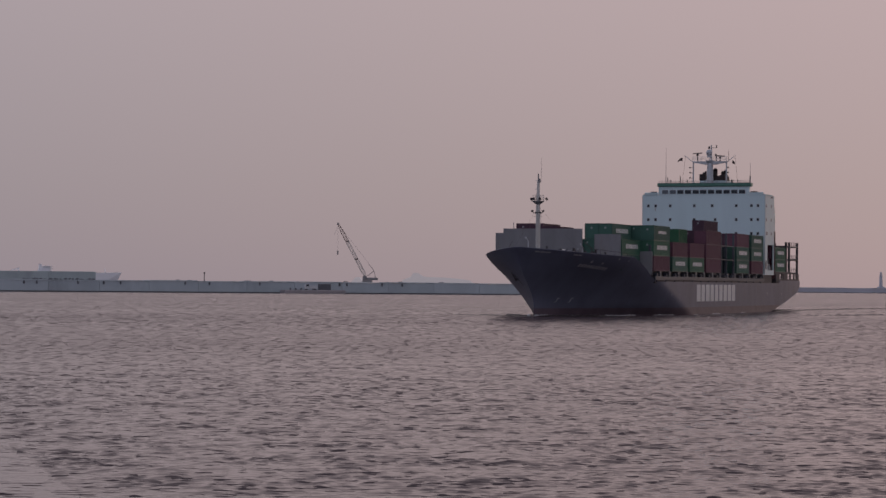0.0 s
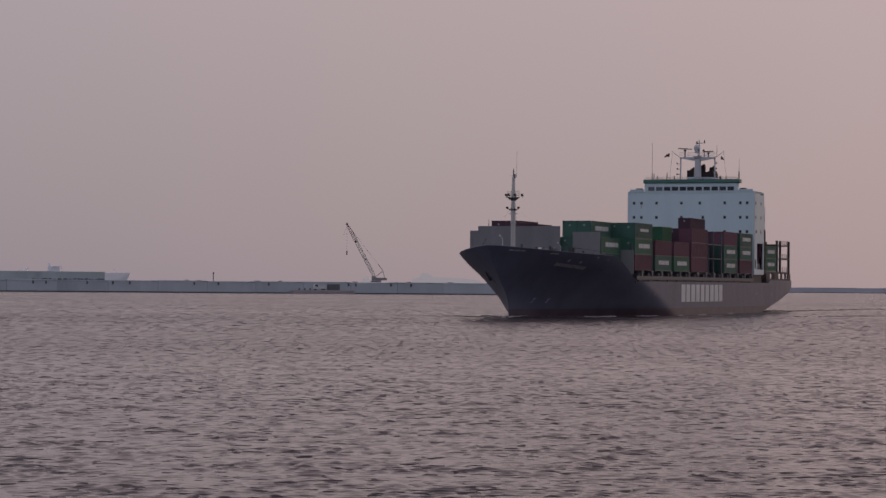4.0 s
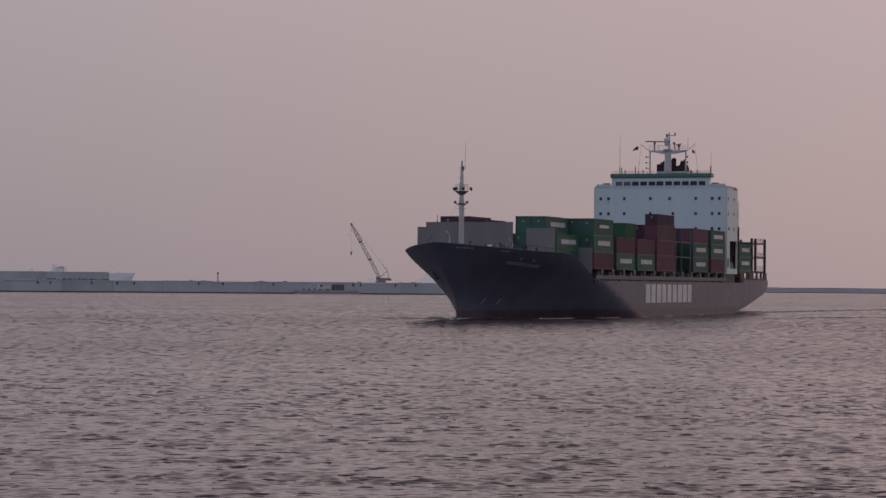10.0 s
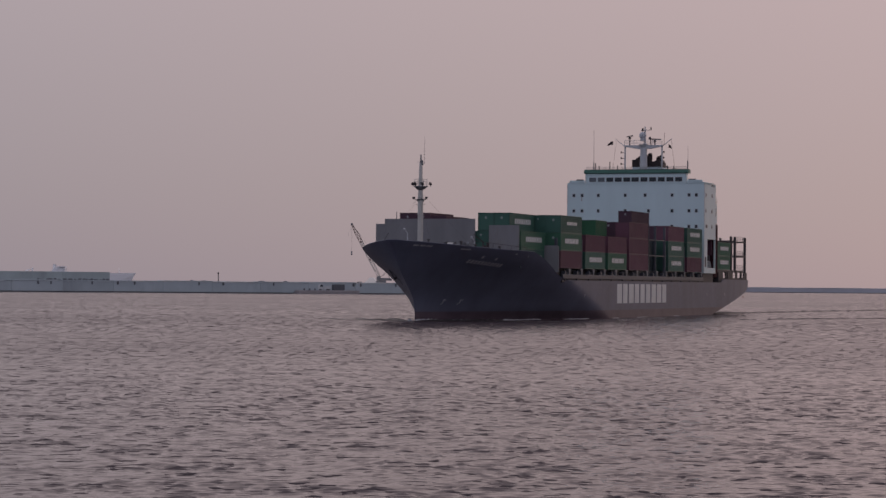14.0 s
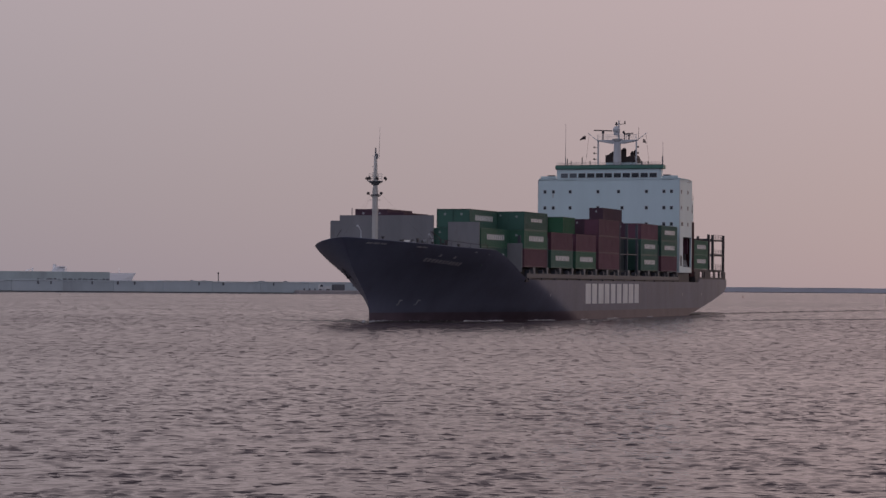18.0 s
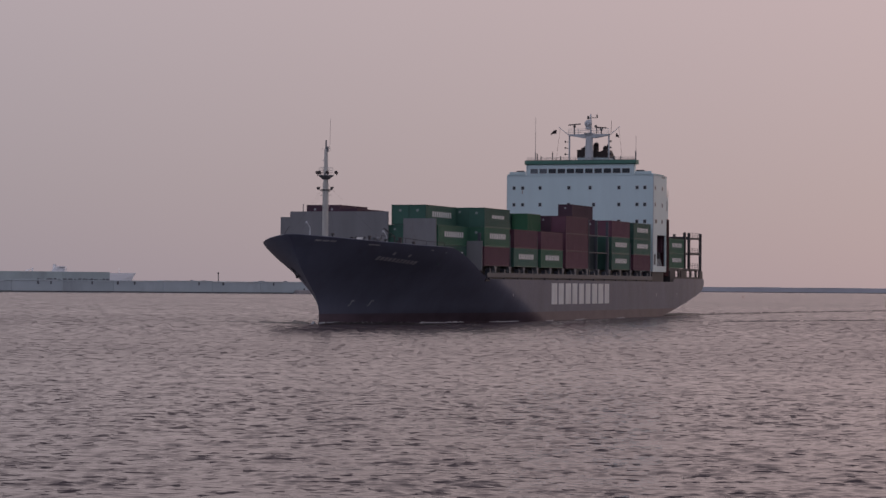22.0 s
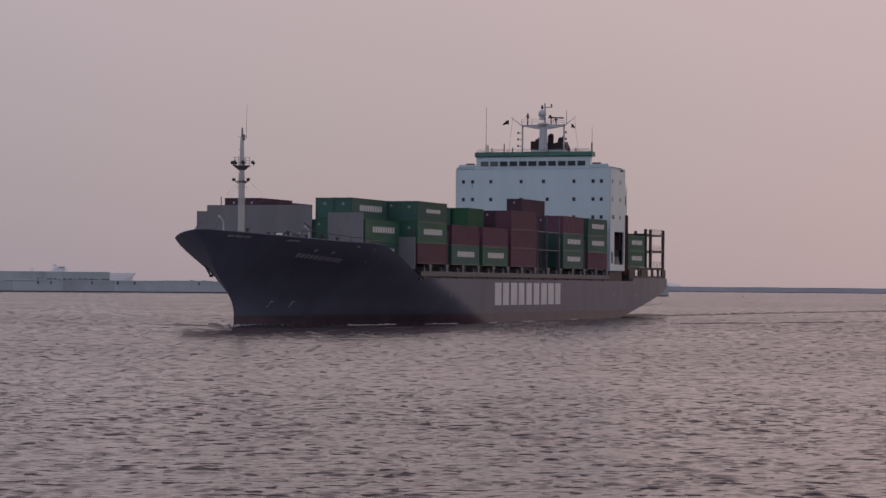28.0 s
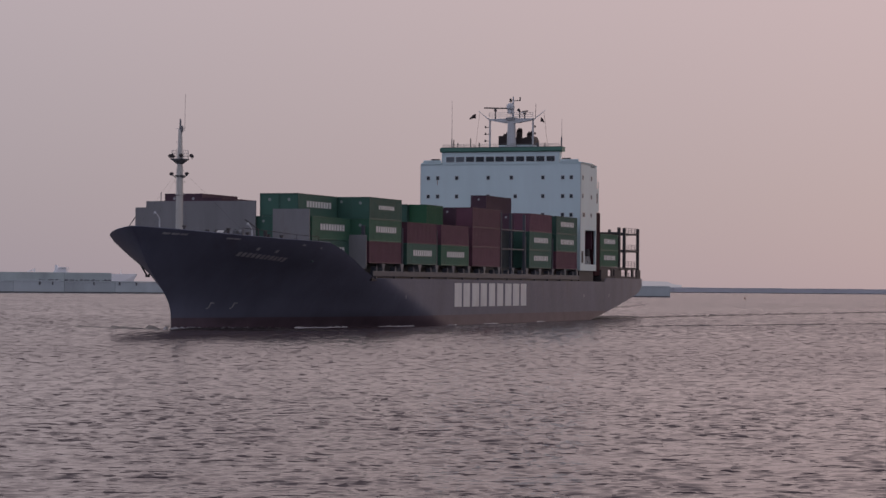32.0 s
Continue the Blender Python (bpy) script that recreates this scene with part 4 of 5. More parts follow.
def make_box(color, length, marked, name="shipping_container"):
    """One steel box: corrugated shell, posts and rails, corner castings, end doors; company mark as plain bars."""
    mats = {"fresh": FRESH, "shade": SHADE, "green": GREEN, "bright": BRIGHT, "red": RED, "maroon": MAROON, "grey": GREYBOX}
    words = {"fresh": "fresh green", "shade": "shade-darkened green", "green": "dark green", "bright": "bright green", "red": "oxide red", "maroon": "dark maroon", "grey": "plain grey"}
    mat = mats[color]
    ob = empty(name)
    tagged(ob, f"{words[color]} corrugated steel shipping container stacked on the deck" if not marked else f"{words[color]} shipping container with white marking bars on its side",
           "container", "containers on the ship's deck")
    L, W, H = length / 2, BOX_W / 2, BOX_H
    bm = bmesh.new()
    # corrugated long sides
    n = 36
    for s in (1, -1):
        lo, hi = [], []
        for i in range(n * 4 + 1):
            x = -L + .12 + (2 * L - .24) * i / (n * 4)
            y = s * (W - (.03 if i % 4 in (0, 1) else .066))
            lo.append(bm.verts.new((x, y, .12)))
            hi.append(bm.verts.new((x, y, H - .09)))
        for i in range(n * 4):
            q = (lo[i], lo[i + 1], hi[i + 1], hi[i])
            bm.faces.new(q if s < 0 else q[::-1])
    part("side_shell", bm, mat, ob)
    part("roof", B(-L + .06, L - .06, -W + .05, W - .05, H - .07, H - .02), mat, ob)
    part("floor_pan", B(-L + .06, L - .06, -W + .05, W - .05, .06, .12), DARK, ob)
    fr = bmesh.new()
    for x in (-L, L - .12):
        for y in (-W, W - .12):
            box(fr, x, x + .12, y, y + .12, .1, H - .1)
        box(fr, x, x + .12, -W + .12, W - .12, H - .14, H - .01)
        box(fr, x, x + .12, -W + .12, W - .12, .02, .16)
    for y in (-W, W - .08):
        box(fr, -L + .12, L - .12, y, y + .08, H - .09, H - .01)
        box(fr, -L + .12, L - .12, y, y + .08, .02, .15)
    for x in (-L - .005, L - .175):
        for y in (-W - .005, W - .165):
            for z in (0, H - .12):
                box(fr, x, x + .18, y, y + .17, z, z + .12)
    part("frame", fr, mat, ob)
    part("front_end", B(L - .1, L - .05, -W + .1, W - .1, .15, H - .13), mat, ob)
    for s in (-1, 1):
        d = part("door", B(-L + .03, -L + .09, min(s * .02, s * (W - .12)), max(s * .02, s * (W - .12)), .16, H - .14, bevel=.01), mat, ob)
        part("lock_rod", T((-L + .01, s * .45, .12), (-L + .01, s * .45, H - .1), .03, n=5), GREYSTEEL, d)
    if marked:
        for s in (1, -1):
            x0, x1, z0, z1 = (-.34, .30, 1.02, 1.92) if marked != 2 else (-.27, .22, 1.15, 1.8)
            base = part("mark_panel", B(L * 2 * x0, L * 2 * x1, min(s * (W - .035), s * (W - .012)), max(s * (W - .035), s * (W - .012)), z0, z1), paint("grey-green mark ground", (0.10, 0.15, 0.125), rough=.6, scale=1.2) if marked != 2 else mat, ob)
            for i in range(9):
                a = L * 2 * (x0 + (x1 - x0) * (i + .12) / 9)
                b = L * 2 * (x0 + (x1 - x0) * (i + .85) / 9)
                part("letter_bar", B(a, b, min(s * (W - .02), s * (W - .004)), max(s * (W - .02), s * (W - .004)), z0 + .1, z1 - .1), LETTER, base)
        if marked != 3:
            part("emblem", T((L - .055, 0, H - .75), (L - .035, 0, H - .75), .19, n=16), paint("dull white emblem", (0.22, 0.26, 0.25), rough=.6), ob, "white round emblem")
    elif color in ("maroon", "green"):
        part("emblem", T((L - .055, 0, H - .6), (L - .035, 0, H - .6), .17, n=14), paint("dull white emblem", (0.22, 0.26, 0.25), rough=.6) if color == "green" else FAINT, ob)
    return ob


def put_box(color, x_front, y_mid, z, marked=0, length=LONG):
    key = (color, marked, length)
    local = Matrix.Translation((x_front - length / 2, y_mid, z))
    if key in PROTO:
        ob = copy_thing(PROTO[key], local)
    else:
        ob = PROTO[key] = make_box(color, length, marked)
    BOXES.append((ob, local))


def row_y(bay, row):
    """Middle of a row; row 0 is outermost to port."""
    n, pitch = (9, 2.49) if bay == 1 else (11, 2.45)
    return pitch * ((n - 1) / 2 - row)


def stack(bay, row, tiers, tier0=0):
    x = BAYS[bay][0]
    length = 12.0 if bay == 1 or (bay == 5 and row < 1) else LONG
    for i, c in enumerate(tiers):
        if c == "-":
            continue
        color, marked = {"g": ("green", 0), "G": ("green", 1), "U": ("green", 2), "b": ("bright", 0), "r": ("red", 0), "m": ("maroon", 0), "y": ("grey", 0), "k": ("shade", 0), "F": ("fresh", 1), "H": ("green", 3)}[c]
        put_box(color, x, row_y(bay, row), TIER0 + (i + tier0) * BOX_H, marked, length)


# forward bay, nine across: port rows carry two tiers, two rows a third
for row, tiers in enumerate(("GF", "gg", "gg", "gg", "yy", "yy", "yy", "yy", "y")):
    stack(1, row, tiers)
for color, y, marked in (("green", 8.2, 1), ("green", 5.75, 1), ("maroon", -4.1, 0), ("maroon", -6.56, 0)):
    put_box(color, 143.0, y, TIER0 + 2 * BOX_H, marked, 12.0 if color == "green" else 9.9)
put_box("maroon", 143.0, -1.65, TIER0 + 2 * BOX_H - .5, 0, 9.9)
for row, tiers in enumerate(("rFU", "ggg", "gg", "gr", "rr", "gg", "rg", "gg", "rr", "gg", "gr")):
    stack(2, row, tiers)
for row, tiers in enumerate(("Gr", "gr", "rg", "gg", "rr", "gg", "rg", "gg", "rr", "gg", "gr")):
    stack(3, row, tiers)
for row, tiers in enumerate(("Fr", "gr", "rgg", "ggg", "rr", "gg", "rg", "gg", "rr", "gg", "gr")):
    stack(4, row, tiers)
put_box("bright", 104.2, 9.9, TIER0 + 2 * BOX_H, 0, 6.3)
for row, tiers in enumerate(("rrr", "grm", "rgm", "gg", "rrm", "gg", "rg", "gg", "rr", "gg", "gr")):
    # k: boxes in the darkened green, for the shade behind the empty row
    stack(5, row, tiers)
for row, tiers in enumerate(("", "kk", "gm", "gg", "rr", "gg", "rg", "gg", "rr", "gg", "gr")):
    stack(6, row, tiers)
for row, tiers in enumerate(("HHr", "kkm", "rgm", "ggr", "rr", "gg", "rg", "gg", "rr", "gg", "gr")):
    stack(7, row, tiers)
put_box("maroon", 66.2, 5.3, TIER0 + 3 * BOX_H, 0, 11.8)
for row, tiers in enumerate(("rGG", "grr", "rgr", "ggr", "rr", "gg", "rg", "gg", "rr", "gg", "gr")):
    stack(8, row, tiers)
for row, tiers in enumerate(("FF", "gg", "gr", "rg", "gg", "gg", "rr", "gg", "gr")):
    for i, c in enumerate(tiers):
        put_box({"F": "fresh", "g": "green", "r": "red"}[c], 25.5, 2.6 * (4 - row) + .75, 8.52 + i * BOX_H, 1 if c == "F" else 0, 10.6)


def make_cell_frame():
    """Open cell guides where the outer row of one bay is empty."""
    for x in (79.4, 74.8, 68.5):
        part("cell_guide", B(x - .12, x + .12, 12.9, 13.3, 6.9, 15.6, bevel=.03), COAM, ship)
    for z in (13.2, 10.5):
        part("guide_tie", B(68.5, 79.4, 13.0, 13.2, z - .08, z + .08), COAM, ship)
    for bay in (2, 3, 4, 5, 7, 8):
        x = BAYS[bay][0] + .55
        part("lashing_post", B(x - .2, x + .2, 12.7, 13.1, 6.9, 12.4, bevel=.03), COAM, ship)


make_cell_frame()


# ---- on and behind the breakwater ----
PALEBOOM = paint("pale boom paint", (0.36, 0.35, 0.32), rough=.6)
DARKBOOM = paint("faded boom paint", (0.17, 0.11, 0.10), rough=.6)


def make_crane():
    x, y, z = -29.8, near_y(-29.8) + 6, 5.62
    cr = empty("crawler_crane")
    cr.location = (x, y, z)
    tagged(cr, "lattice-boom crawler crane standing on the breakwater", "crane")
    for d in (-1.9, 1.9):
        part("crawler_track", prism(bmesh.new(), [(-2.6, .5), (-2.1, 0), (2.1, 0), (2.6, .5), (2.1, 1), (-2.1, 1)], "y", d - .4, d + .4), CRANE, cr)
    part("car_body", B(-1.4, 1.4, -1.6, 1.6, .5, 1.0, bevel=.05), CRANE, cr)
    part("upper_deck", B(-1.6, 4.6, -1.6, 1.6, 1.05, 2.3, bevel=.12), CRANE, cr)
    part("counterweight", B(3.6, 5.2, -1.7, 1.7, 1.05, 2.1, bevel=.15), CRANE, cr)
    part("cab", B(-2.2, -.4, -1.9, -.5, 1.05, 3.0, bevel=.15), CRANE, cr)
    foot, tip = Vector((-.2, 0, 1.5)), Vector((-14.4, 0, 28.2))
    d = (tip - foot).normalized()
    side, up = Vector((0, 1, 0)), d.cross(Vector((0, 1, 0)))
    n = 22

    def ring(i):
        u = i / n
        w = .72 * min(1, u * 6 + .25, (1 - u) * 5 + .25)
        c = foot.lerp(tip, u)
        return [c + side * w + up * w, c - side * w + up * w, c - side * w - up * w, c + side * w - up * w]
    for i0, i1, mat, words in ((0, 8, PALEBOOM, "pale lower boom section"), (8, 15, PALEBOOM, "pale middle boom section"), (15, n, DARKBOOM, "faded red boom tip section")):
        bm = bmesh.new()
        for i in range(i0, i1):
            a, b = ring(i), ring(i + 1)
            for k in range(4):
                tube(bm, a[k], b[k], .13, n=5)
                tube(bm, a[k], b[(k + 1) % 4], .06, n=4)
                tube(bm, a[k], a[(k + 1) % 4], .06, n=4)
        part("boom_section", bm, mat, cr, words)
    for u in (.36, .68):
        c = foot.lerp(tip, u)
        part("boom_joint", B(c.x - .6, c.x + .6, -.66, .66, c.z - .35, c.z + .35, bevel=.1), DARKBOOM, cr)
    part("boom_head", B(-14.9, -13.9, -.5, .5, 27.6, 28.7, bevel=.1), CRANE, cr)
    mast_top = Vector((3.2, 0, 5.6))
    m = part("gantry_mast", tube(tube(T((-1.0, 0, 2.3), mast_top, .14, n=6), (4.0, .6, 2.3), mast_top, .14, n=6), (4.0, -.6, 2.3), mast_top, .14, n=6), CRANE, cr)
    eq = Vector((-6.0, 0, 13.5))
    part("pendant_frame", T(mast_top, (0.8, 0, 8.8), .13, n=5), CRANE, cr)
    part("pendant_rope", T((0.8, 0, 8.8), tip, .04, n=4), CRANE, cr)
    part("hoist_rope", T(tip, (-14.4, 0, 15.2), .035, n=4), CRANE, cr)
    part("hook_block", B(-14.75, -14.05, -.3, .3, 13.2, 15.2, bevel=.15), CRANE, cr)
    part("fly_rope", T((-13.9, 0, 28.2), (-16.2, 0, 22.6), .03, n=4), CRANE, cr)


make_crane()


def make_pole():
    p = empty("light_pole")
    p.location = (-106, near_y(-106) + 5, 5.55)
    tagged(p, "thin pole with a lamp on the breakwater", "pole")
    part("shaft", T((0, 0, 0), (0, 0, 3.8), .22, .16, n=8), DARK, p)
    part("lamp", B(-.35, .35, -.3, .3, 3.4, 4.2, bevel=.1), DARK, p)


make_pole()


def make_beacon():
    p = empty("harbour_beacon")
    p.location = (408.5, 2158, 4.66)
    tagged(p, "grey harbour light tower on the far breakwater", "lighthouse")
    part("tower", tube(T((0, 0, 0), (0, 0, 11.5), 1.7, 1.25, n=14), (0, 0, 11.5), (0, 0, 12), 1.5, n=14), HAZEWALL, p)
    part("lantern", tube(T((0, 0, 12), (0, 0, 13.8), .9, n=12), (0, 0, 13.8), (0, 0, 14.8), 1.1, .2, n=12), HAZEWALL, p)
    part("base", B(-3, 3, -3, 3, 0, 1.2, bevel=.1), HAZEWALL, p)


make_beacon()


PONTOON = paint("faded brown pontoon", (0.30, 0.27, 0.27), rough=0.8, scale=0.3)
TRUCK = paint("white truck paint", (0.50, 0.50, 0.50), rough=0.4, scale=0.5)


def make_work_float():
    """A low work pontoon against the wall with a parked white truck and dark gear on it."""
    f = empty("work_pontoon")
    f.location, f.rotation_euler = (-54, near_y(-54) - 6, 0), (0, 0, TURN)
    tagged(f, "low dark work pontoon moored at the breakwater", "pontoon")
    part("float", B(-16, 14, -4, 4, -.6, 1.6, bevel=.2), PONTOON, f)
    part("deck", B(-15.8, 13.8, -3.8, 3.8, 1.6, 1.75, bevel=.04), PONTOON, f)
    part("gear_shed", B(2.5, 8.0, .5, 3.6, 1.75, 4.6, bevel=.1), FENDER, f)
    v = empty("white_truck")
    v.location, v.rotation_euler = (-56.5, near_y(-56.5) - 6, 1.75), (0, 0, TURN)
    tagged(v, "small white truck parked on the pontoon", "truck")
    part("cab", prism(bmesh.new(), [(-2.6, .5), (-.6, .5), (-.6, 2.9), (-1.9, 2.9), (-2.6, 1.7)], "y", -1, 1), TRUCK, v)
    part("cargo_body", B(-.5, 3.4, -1.1, 1.1, .6, 2.0, bevel=.08), TRUCK, v)
    part("windscreen", B(-2.05, -.7, -1.02, -1.0, 1.7, 2.6), GLASS, v)
    for x in (-1.7, 2.6):
        for y in (-.95, .75):
            part("wheel", T((x, y, .45), (x, y + .2, .45), .45, n=14), DARK, v)
    for x in (0.5, 3.0, 5.5, 11):
        b = tagged(part("mooring_drum", T((x - 66, near_y(x - 66) - 6.5, 1.74), (x - 66, near_y(x - 66) - 6.5, 2.6), .4, n=12), FENDER), "dark mooring drum on the pontoon", "drum")


make_work_float()


def make_wall_gear():
    for x, h, w in ((-118, .7, 1.4), (-112.5, .5, 2.2), (-86, .5, 3), (-75, .6, 1.6), (-40, .5, 2.5), (-14, .6, 2), (6, .5, 2.4), (-20, .4, 1.2)):
        ob = part("bollard_block", B(-w / 2, w / 2, -.5, .5, 0, h * .7, bevel=.08), FENDER)
        ob.location = (x, near_y(x) + 4.5, 5.6)
        tagged(ob, "small dark mooring block on top of the breakwater", "block", "blocks on the breakwater")


make_wall_gear()


def make_rubble():
    """Loose armour stones along the foot of the parapet."""
    rng = random.Random(33)
    for i in range(26):
        x = -186 + i * 1.25 + rng.uniform(-.4, .4)
        bm = bmesh.new()
        bmesh.ops.create_icosphere(bm, subdivisions=1, radius=.5)
        for v in bm.verts:
            v.co *= rng.uniform(.75, 1.15)
        ob = part("armour_stone", bm, FENDER)
        k = rng.uniform(.7, 1.5)
        ob.scale = (k * 1.2, k, k * .75)
        ob.location = (x, near_y(x) + 2.0 + rng.uniform(-.6, .6), 5.6 + .3 * k)
        tagged(ob, "rough dark armour stone on the breakwater", "stone", "stones at the foot of the parapet")


make_rubble()


def make_far_ship():
    s = empty("far_cargo_ship")
    s.location = (-402, 2600, 0)
    tagged(s, "pale hazy cargo ship anchored far behind the breakwater", "ship")
    bm = prism(bmesh.new(), [(-90, -1), (40, -1), (40, 13.7), (38, 13.6), (36, 11.5), (-88, 11.5)], "y", -9, 9)
    v = [bm.verts.new(p) for p in ((40, -9, -1), (40, 9, -1), (40, 9, 13.7), (40, -9, 13.7), (60, 0, -1), (68, 0, 14.2))]
    for q in ((0, 4, 5, 3), (1, 2, 5, 4), (3, 5, 2)):
        bm.faces.new([v[i] for i in q])
    part("hull", bm, HAZEGREY, s)
    part("deckhouse", B(-17.5, -8, -8, 8, 11.5, 19.6, bevel=.2), HAZEGREY, s)
    part("bridge", B(-16.5, -8.5, -9, 9, 19.6, 20.7, bevel=.2), HAZEGREY, s)
    part("funnel", prism(bmesh.new(), [(-23, 11.5), (-18.2, 11.5), (-18.6, 21.8), (-19.4, 23), (-21.6, 23), (-21.8, 18), (-23, 16)], "y", -2, 2), HAZEGREY, s)
    part("mast", T((50, 0, 11), (50, 0, 18.5), .5, .3, n=8), HAZEGREY, s)
    part("cargo_crane", tube(T((-44, 0, 11), (-44, 0, 19), .7, n=6), (-44, 0, 18), (-52, 0, 15.5), .5, n=6), HAZEGREY, s)


make_far_ship()


def far_hill(name, x0, x1, y, prof, label, mat=GLOWLAND):
    bm = bmesh.new()
    pts = [(x0, -1)] + [(x0 + (x1 - x0) * u, h) for u, h in prof] + [(x1, -1)]
    prism(bm, pts[::-1], "y", y, y + 120)
    return tagged(part(name, bm, mat), label, "far land", kind="structure")


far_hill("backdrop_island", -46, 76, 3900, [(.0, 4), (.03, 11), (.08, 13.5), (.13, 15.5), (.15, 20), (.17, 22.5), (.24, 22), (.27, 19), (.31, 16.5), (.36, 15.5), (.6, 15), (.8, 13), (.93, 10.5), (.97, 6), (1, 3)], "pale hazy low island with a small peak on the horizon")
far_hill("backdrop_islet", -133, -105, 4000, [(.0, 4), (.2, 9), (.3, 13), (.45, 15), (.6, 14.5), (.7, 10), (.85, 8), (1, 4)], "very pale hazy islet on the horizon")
far_hill("backdrop_headland", 250, 392, 3950, [(.0, 8), (.15, 13), (.5, 14.5), (.84, 13.5), (.9, 9.5), (1, 8)], "pale hazy headland on the horizon", GLOWHEADLAND)


def make_buoy():
    b = empty("channel_buoy")
    b.location = (142, 1130, 0)
    tagged(b, "small dark channel buoy afloat on the water", "buoy")
    part("float", T((0, 0, -.5), (0, 0, .35), .5, .4, n=12), ORANGE, b)
    part("topmark", T((0, 0, .35), (0, 0, 1.0), .16, .10, n=8), ORANGE, b)


make_buoy()


# ---- broken water round the ship ----
def strip(pts, widths, lift, name, mat, n=5, seed=1):
    """A ribbon of water along a line, humped across its width and uneven at its edges."""
    rng = random.Random(seed)
    bm = bmesh.new()
    rows = []
    for i, (p, w) in enumerate(zip(pts, widths)):
        a = Vector(pts[max(0, i - 1)])
        b = Vector(pts[min(len(pts) - 1, i + 1)])
        side = Vector((-(b - a).y, (b - a).x, 0)).normalized()
        row = []
        for k in range(n):
            u = k / (n - 1) * 2 - 1
            jag = 1 + rng.uniform(-.25, .25)
            row.append(bm.verts.new(Vector(p) + side * (u * w * jag) + Vector((0, 0, lift * (min(1, w / .4) if mat is DARKWAKE else 1) * (1 - u * u) * (1 + rng.uniform(-.35, .35)) - .12))))
        rows.append(row)
    for r, s in zip(rows, rows[1:]):
        for k in range(n - 1):
            bm.faces.new((r[k], r[k + 1], s[k + 1], s[k]))
    bmesh.ops.recalc_face_normals(bm, faces=bm.faces)
    for f in bm.faces:
        f.smooth = True
        if f.normal.z < 0:
            f.normal_flip()
    return part(name, bm, mat, smooth=True)


BROKEN = []
# base darker than the sea's, imitating the weak sky reflection on ridge fronts
DARKWAKE = paint("wake water", (0.040, 0.033, 0.034), rough=.35, var=.2, scale=1.2, bump=.12, spec=.45)


def side_line(x0, x1, out, n, s=1):
    return [(x, s * (half_breadth(x, 0.05) + out), 0) for x in np.linspace(x0, x1, n)]


for i, (a, b, w, lift) in enumerate(((155.8, 151.5, .18, .32), (150.5, 145.0, .2, .32), (137.0, 127.0, .16, .26), (120.5, 112.5, .11, .22), (103, 99.5, .12, .2), (88, 82, .1, .2), (64, 60, .1, .2))):
    n = 26
    ob = strip(side_line(a, b, .25, n), [w * math.sin(math.pi * (k + .5) / n) + .04 for k in range(n)], lift, "foam_streak", FOAM, seed=20 + i)
    tagged(ob, "thin white foam streak along the hull at the waterline", "foam", "foam along the hull", "stuff")
    BROKEN.append(ob)
# bow wave: low ridges that spread from the stem one behind another
for s in (1, -1):
    for k, (x0, spread, back, high, wide) in enumerate(((158.6, 9, 15, .36, .8), (157.2, 12, 13, .24, .6), (155.5, 15, 11, .18, .5))):
        n = 44
        rng = random.Random(90 + k + 7 * s)
        pts = [(x0 - u * back, s * (.3 + k * 2.0 + spread * u ** .85) + rng.uniform(-.06, .06), 0) for u in np.linspace(0, 1, n)]
        ob = strip(pts, [(.12 + min(1, i / 10) * .4 + wide * i / n) * (1 - (i / n) ** 3) * rng.uniform(.8, 1.05) + .03 for i in range(n)], high, "bow_wave", DARKWAKE, n=9, seed=40 + s + 10 * k)
        tagged(ob, "low dark bow wave curling from the stem", "bow wave", kind="stuff")
        BROKEN.append(ob)
    ob = strip([(157.6 - u * 4, s * (.3 + 1.9 * u), .1) for u in np.linspace(0, 1, 16)], [.1 + .2 * math.sin(math.pi * u) for u in np.linspace(0, 1, 16)], .3, "bow_foam", FOAM, seed=50 + s)
    tagged(ob, "thin broken foam at the stem", "foam", kind="stuff")
    BROKEN.append(ob)
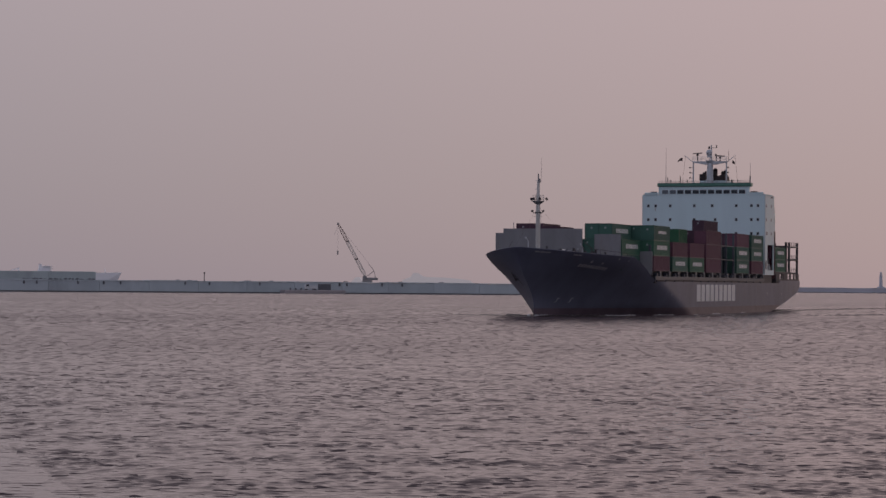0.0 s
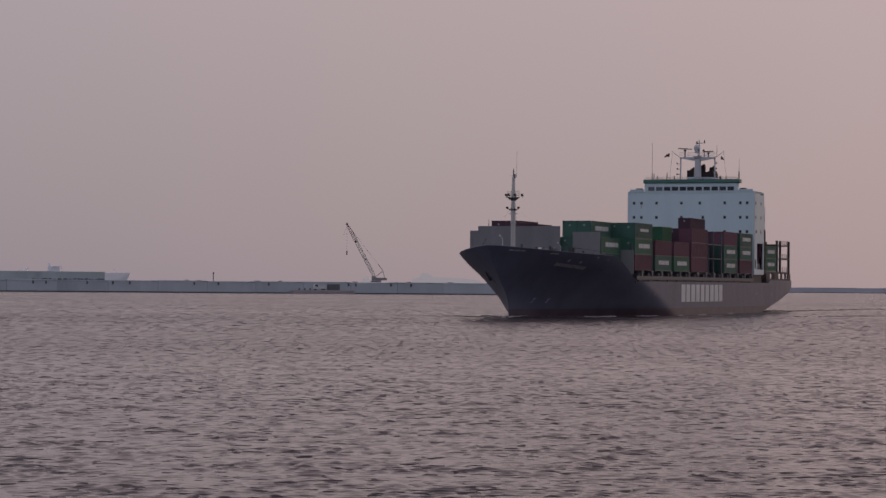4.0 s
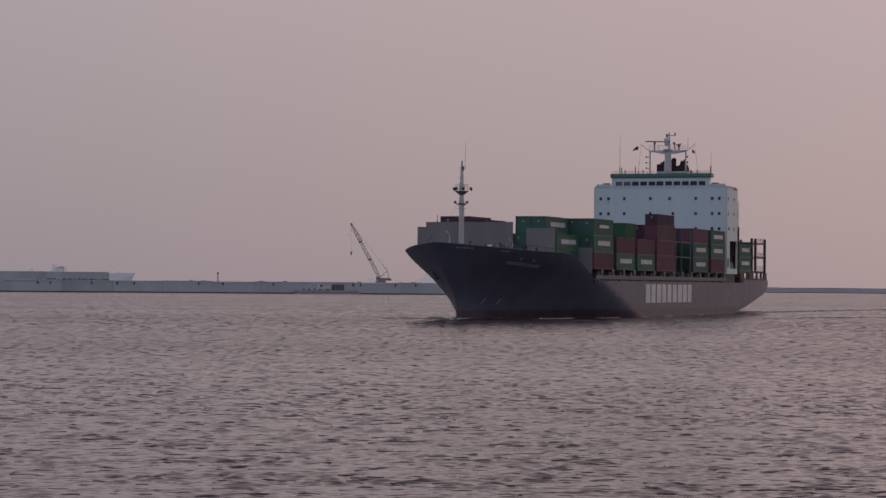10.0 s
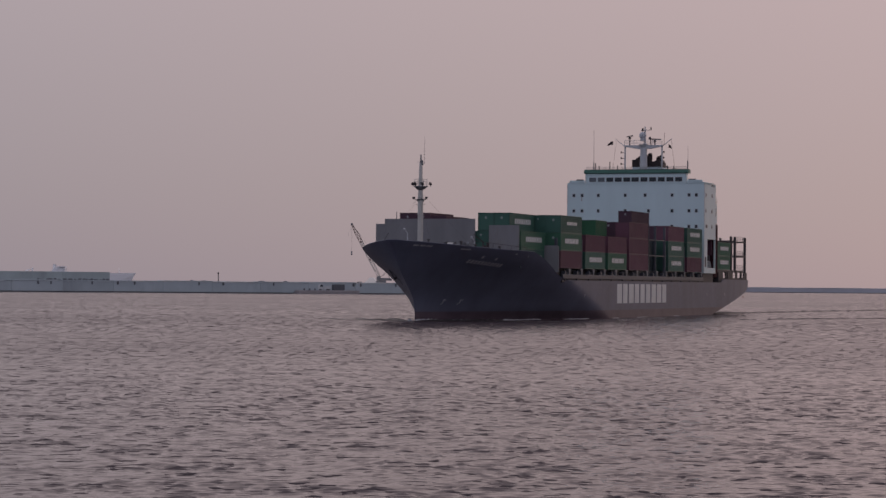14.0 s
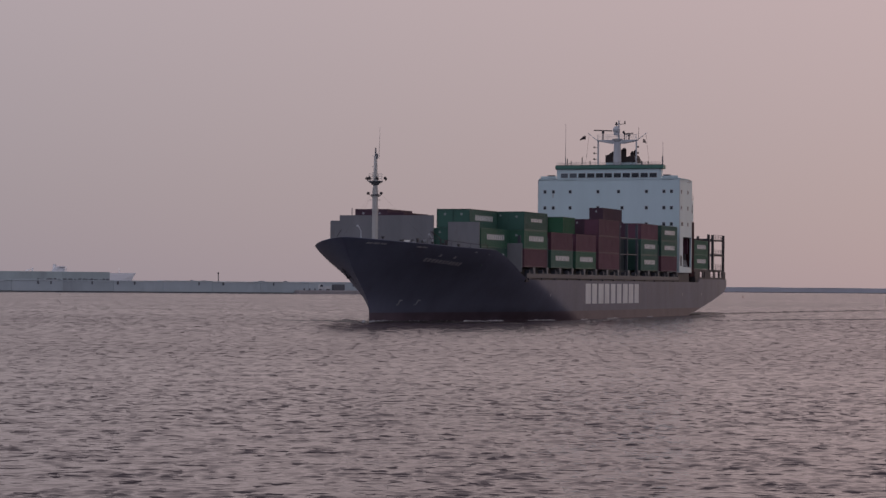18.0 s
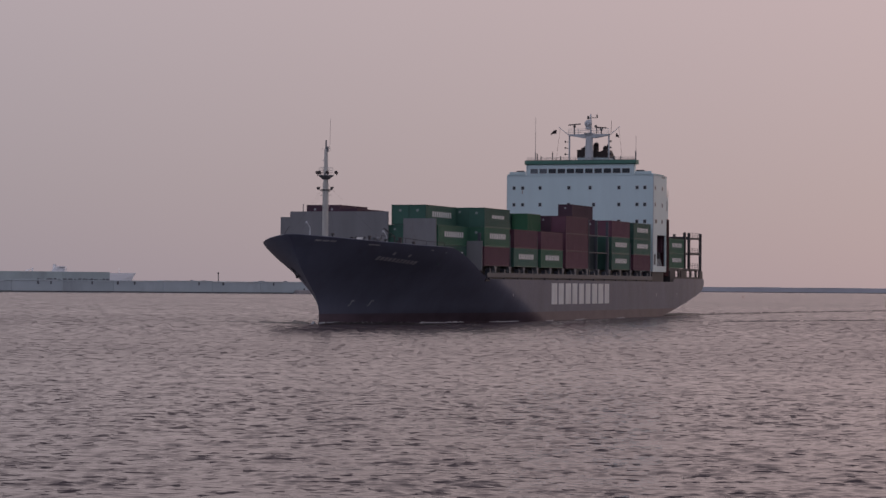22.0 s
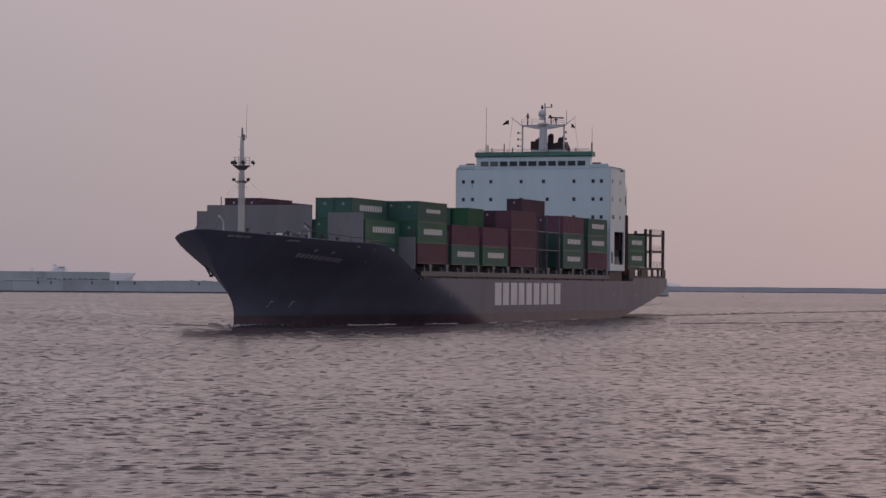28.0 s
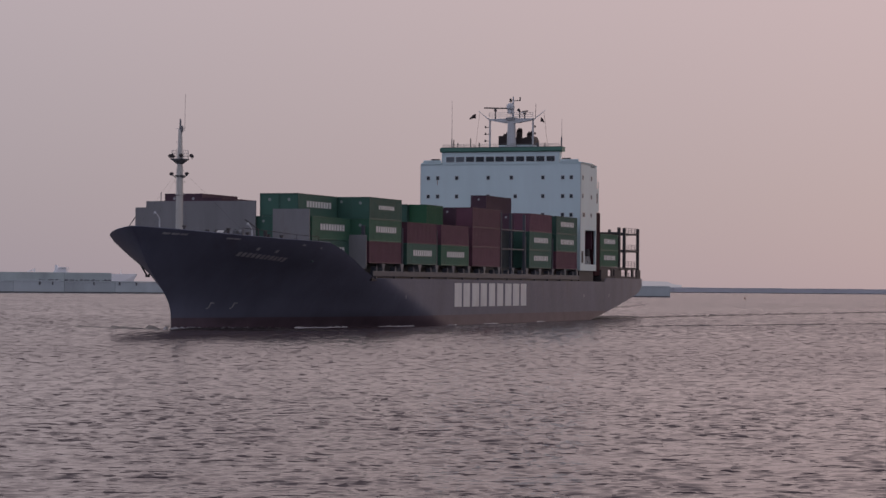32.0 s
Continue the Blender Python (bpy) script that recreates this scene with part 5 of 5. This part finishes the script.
# wake astern: two long low ridges, and a dark sheet for the shade under the counter
for k, (pts0, lift, w) in enumerate((
        (((30, 13.2), (7, 13.8), (-50, 19.8), (-109, 28.6), (-260, 56)), .36, 1.0), (((30, -13.2), (7, -13.8), (-50, -19.8), (-109, -28.6), (-260, -56)), .32, .8),
        (((104, 31), (49, 55), (0, 76), (-60, 102)), .26, .8))):
    n = 200
    xs, ys = [p[0] for p in pts0][::-1], [p[1] for p in pts0][::-1]
    rng = random.Random(70 + k)
    pts = [(x, lerp(x, xs, ys) + rng.uniform(-.25, .25), 0) for x in np.linspace(xs[-1], xs[0], n)]
    ob = strip(pts, [min(1, (i + .3) / 14) * w * max(.08, .5 + .3 * math.sin(i * .37 + k) * math.sin(i * .13 + 1.3 * k) + rng.uniform(-.25, .25)) for i in range(n)], lift, "wake_ridge", DARKWAKE, n=7, seed=60 + k)
    tagged(ob, "long low wake ridge trailing behind the ship", "wake", kind="stuff")
    BROKEN.append(ob)


# dark sheet whose colour stands in for the counter's reflection and shade
bm = bmesh.new()
rng = random.Random(5)
rows = []
for i in range(28):
    x = 37 - i * 2.0
    half = (13.2 + .05 * (37 - x)) * (1 - .75 * max(0, (7 - x) / 26) ** 1.5) + rng.uniform(-.5, .5)
    rows.append([bm.verts.new((x, half * (k / 8 - 1), .05 + .03 * math.sin(i * 1.3 + k * .8))) for k in range(17)])
for r, q in zip(rows, rows[1:]):
    for k in range(16):
        bm.faces.new((r[k], r[k + 1], q[k + 1], q[k]))
for f in bm.faces:
    f.normal_update()
    if f.normal.z < 0:
        f.normal_flip()
dark_patch = tagged(part("stern_slick", bm, paint("counter shade water", (0.022, 0.019, 0.021), rough=.5, var=.2, scale=.6, bump=.1, spec=.1), smooth=True), "dark sheet on the water for the stern's shade and reflection", "wake", kind="stuff")
BROKEN.append(dark_patch)


def motions():
    poses = [(r[0], ship_pose(r)) for r in SHIP_ROWS]
    walk(ship, poses)
    for ob, local in BOXES:
        walk(ob, [(t, m @ local) for t, m in poses])
    for ob in BROKEN:
        walk(ob, poses)
    # the radars turn clockwise, about 26 turns a minute
    for ob, x, y, z, phase in TURNING:
        walk(ob, [(t / 2, pose(x, y, z, 0, 0, phase - 155.2 * (t / 2 - 10.6))) for t in range(65)])
    # the chop runs slowly before the wind
    walk(sea, [(t, pose(-.3 * (t - 16), -.7 * (t - 16), 0)) for t in (0, 8, 16, 24, 32)])


motions()
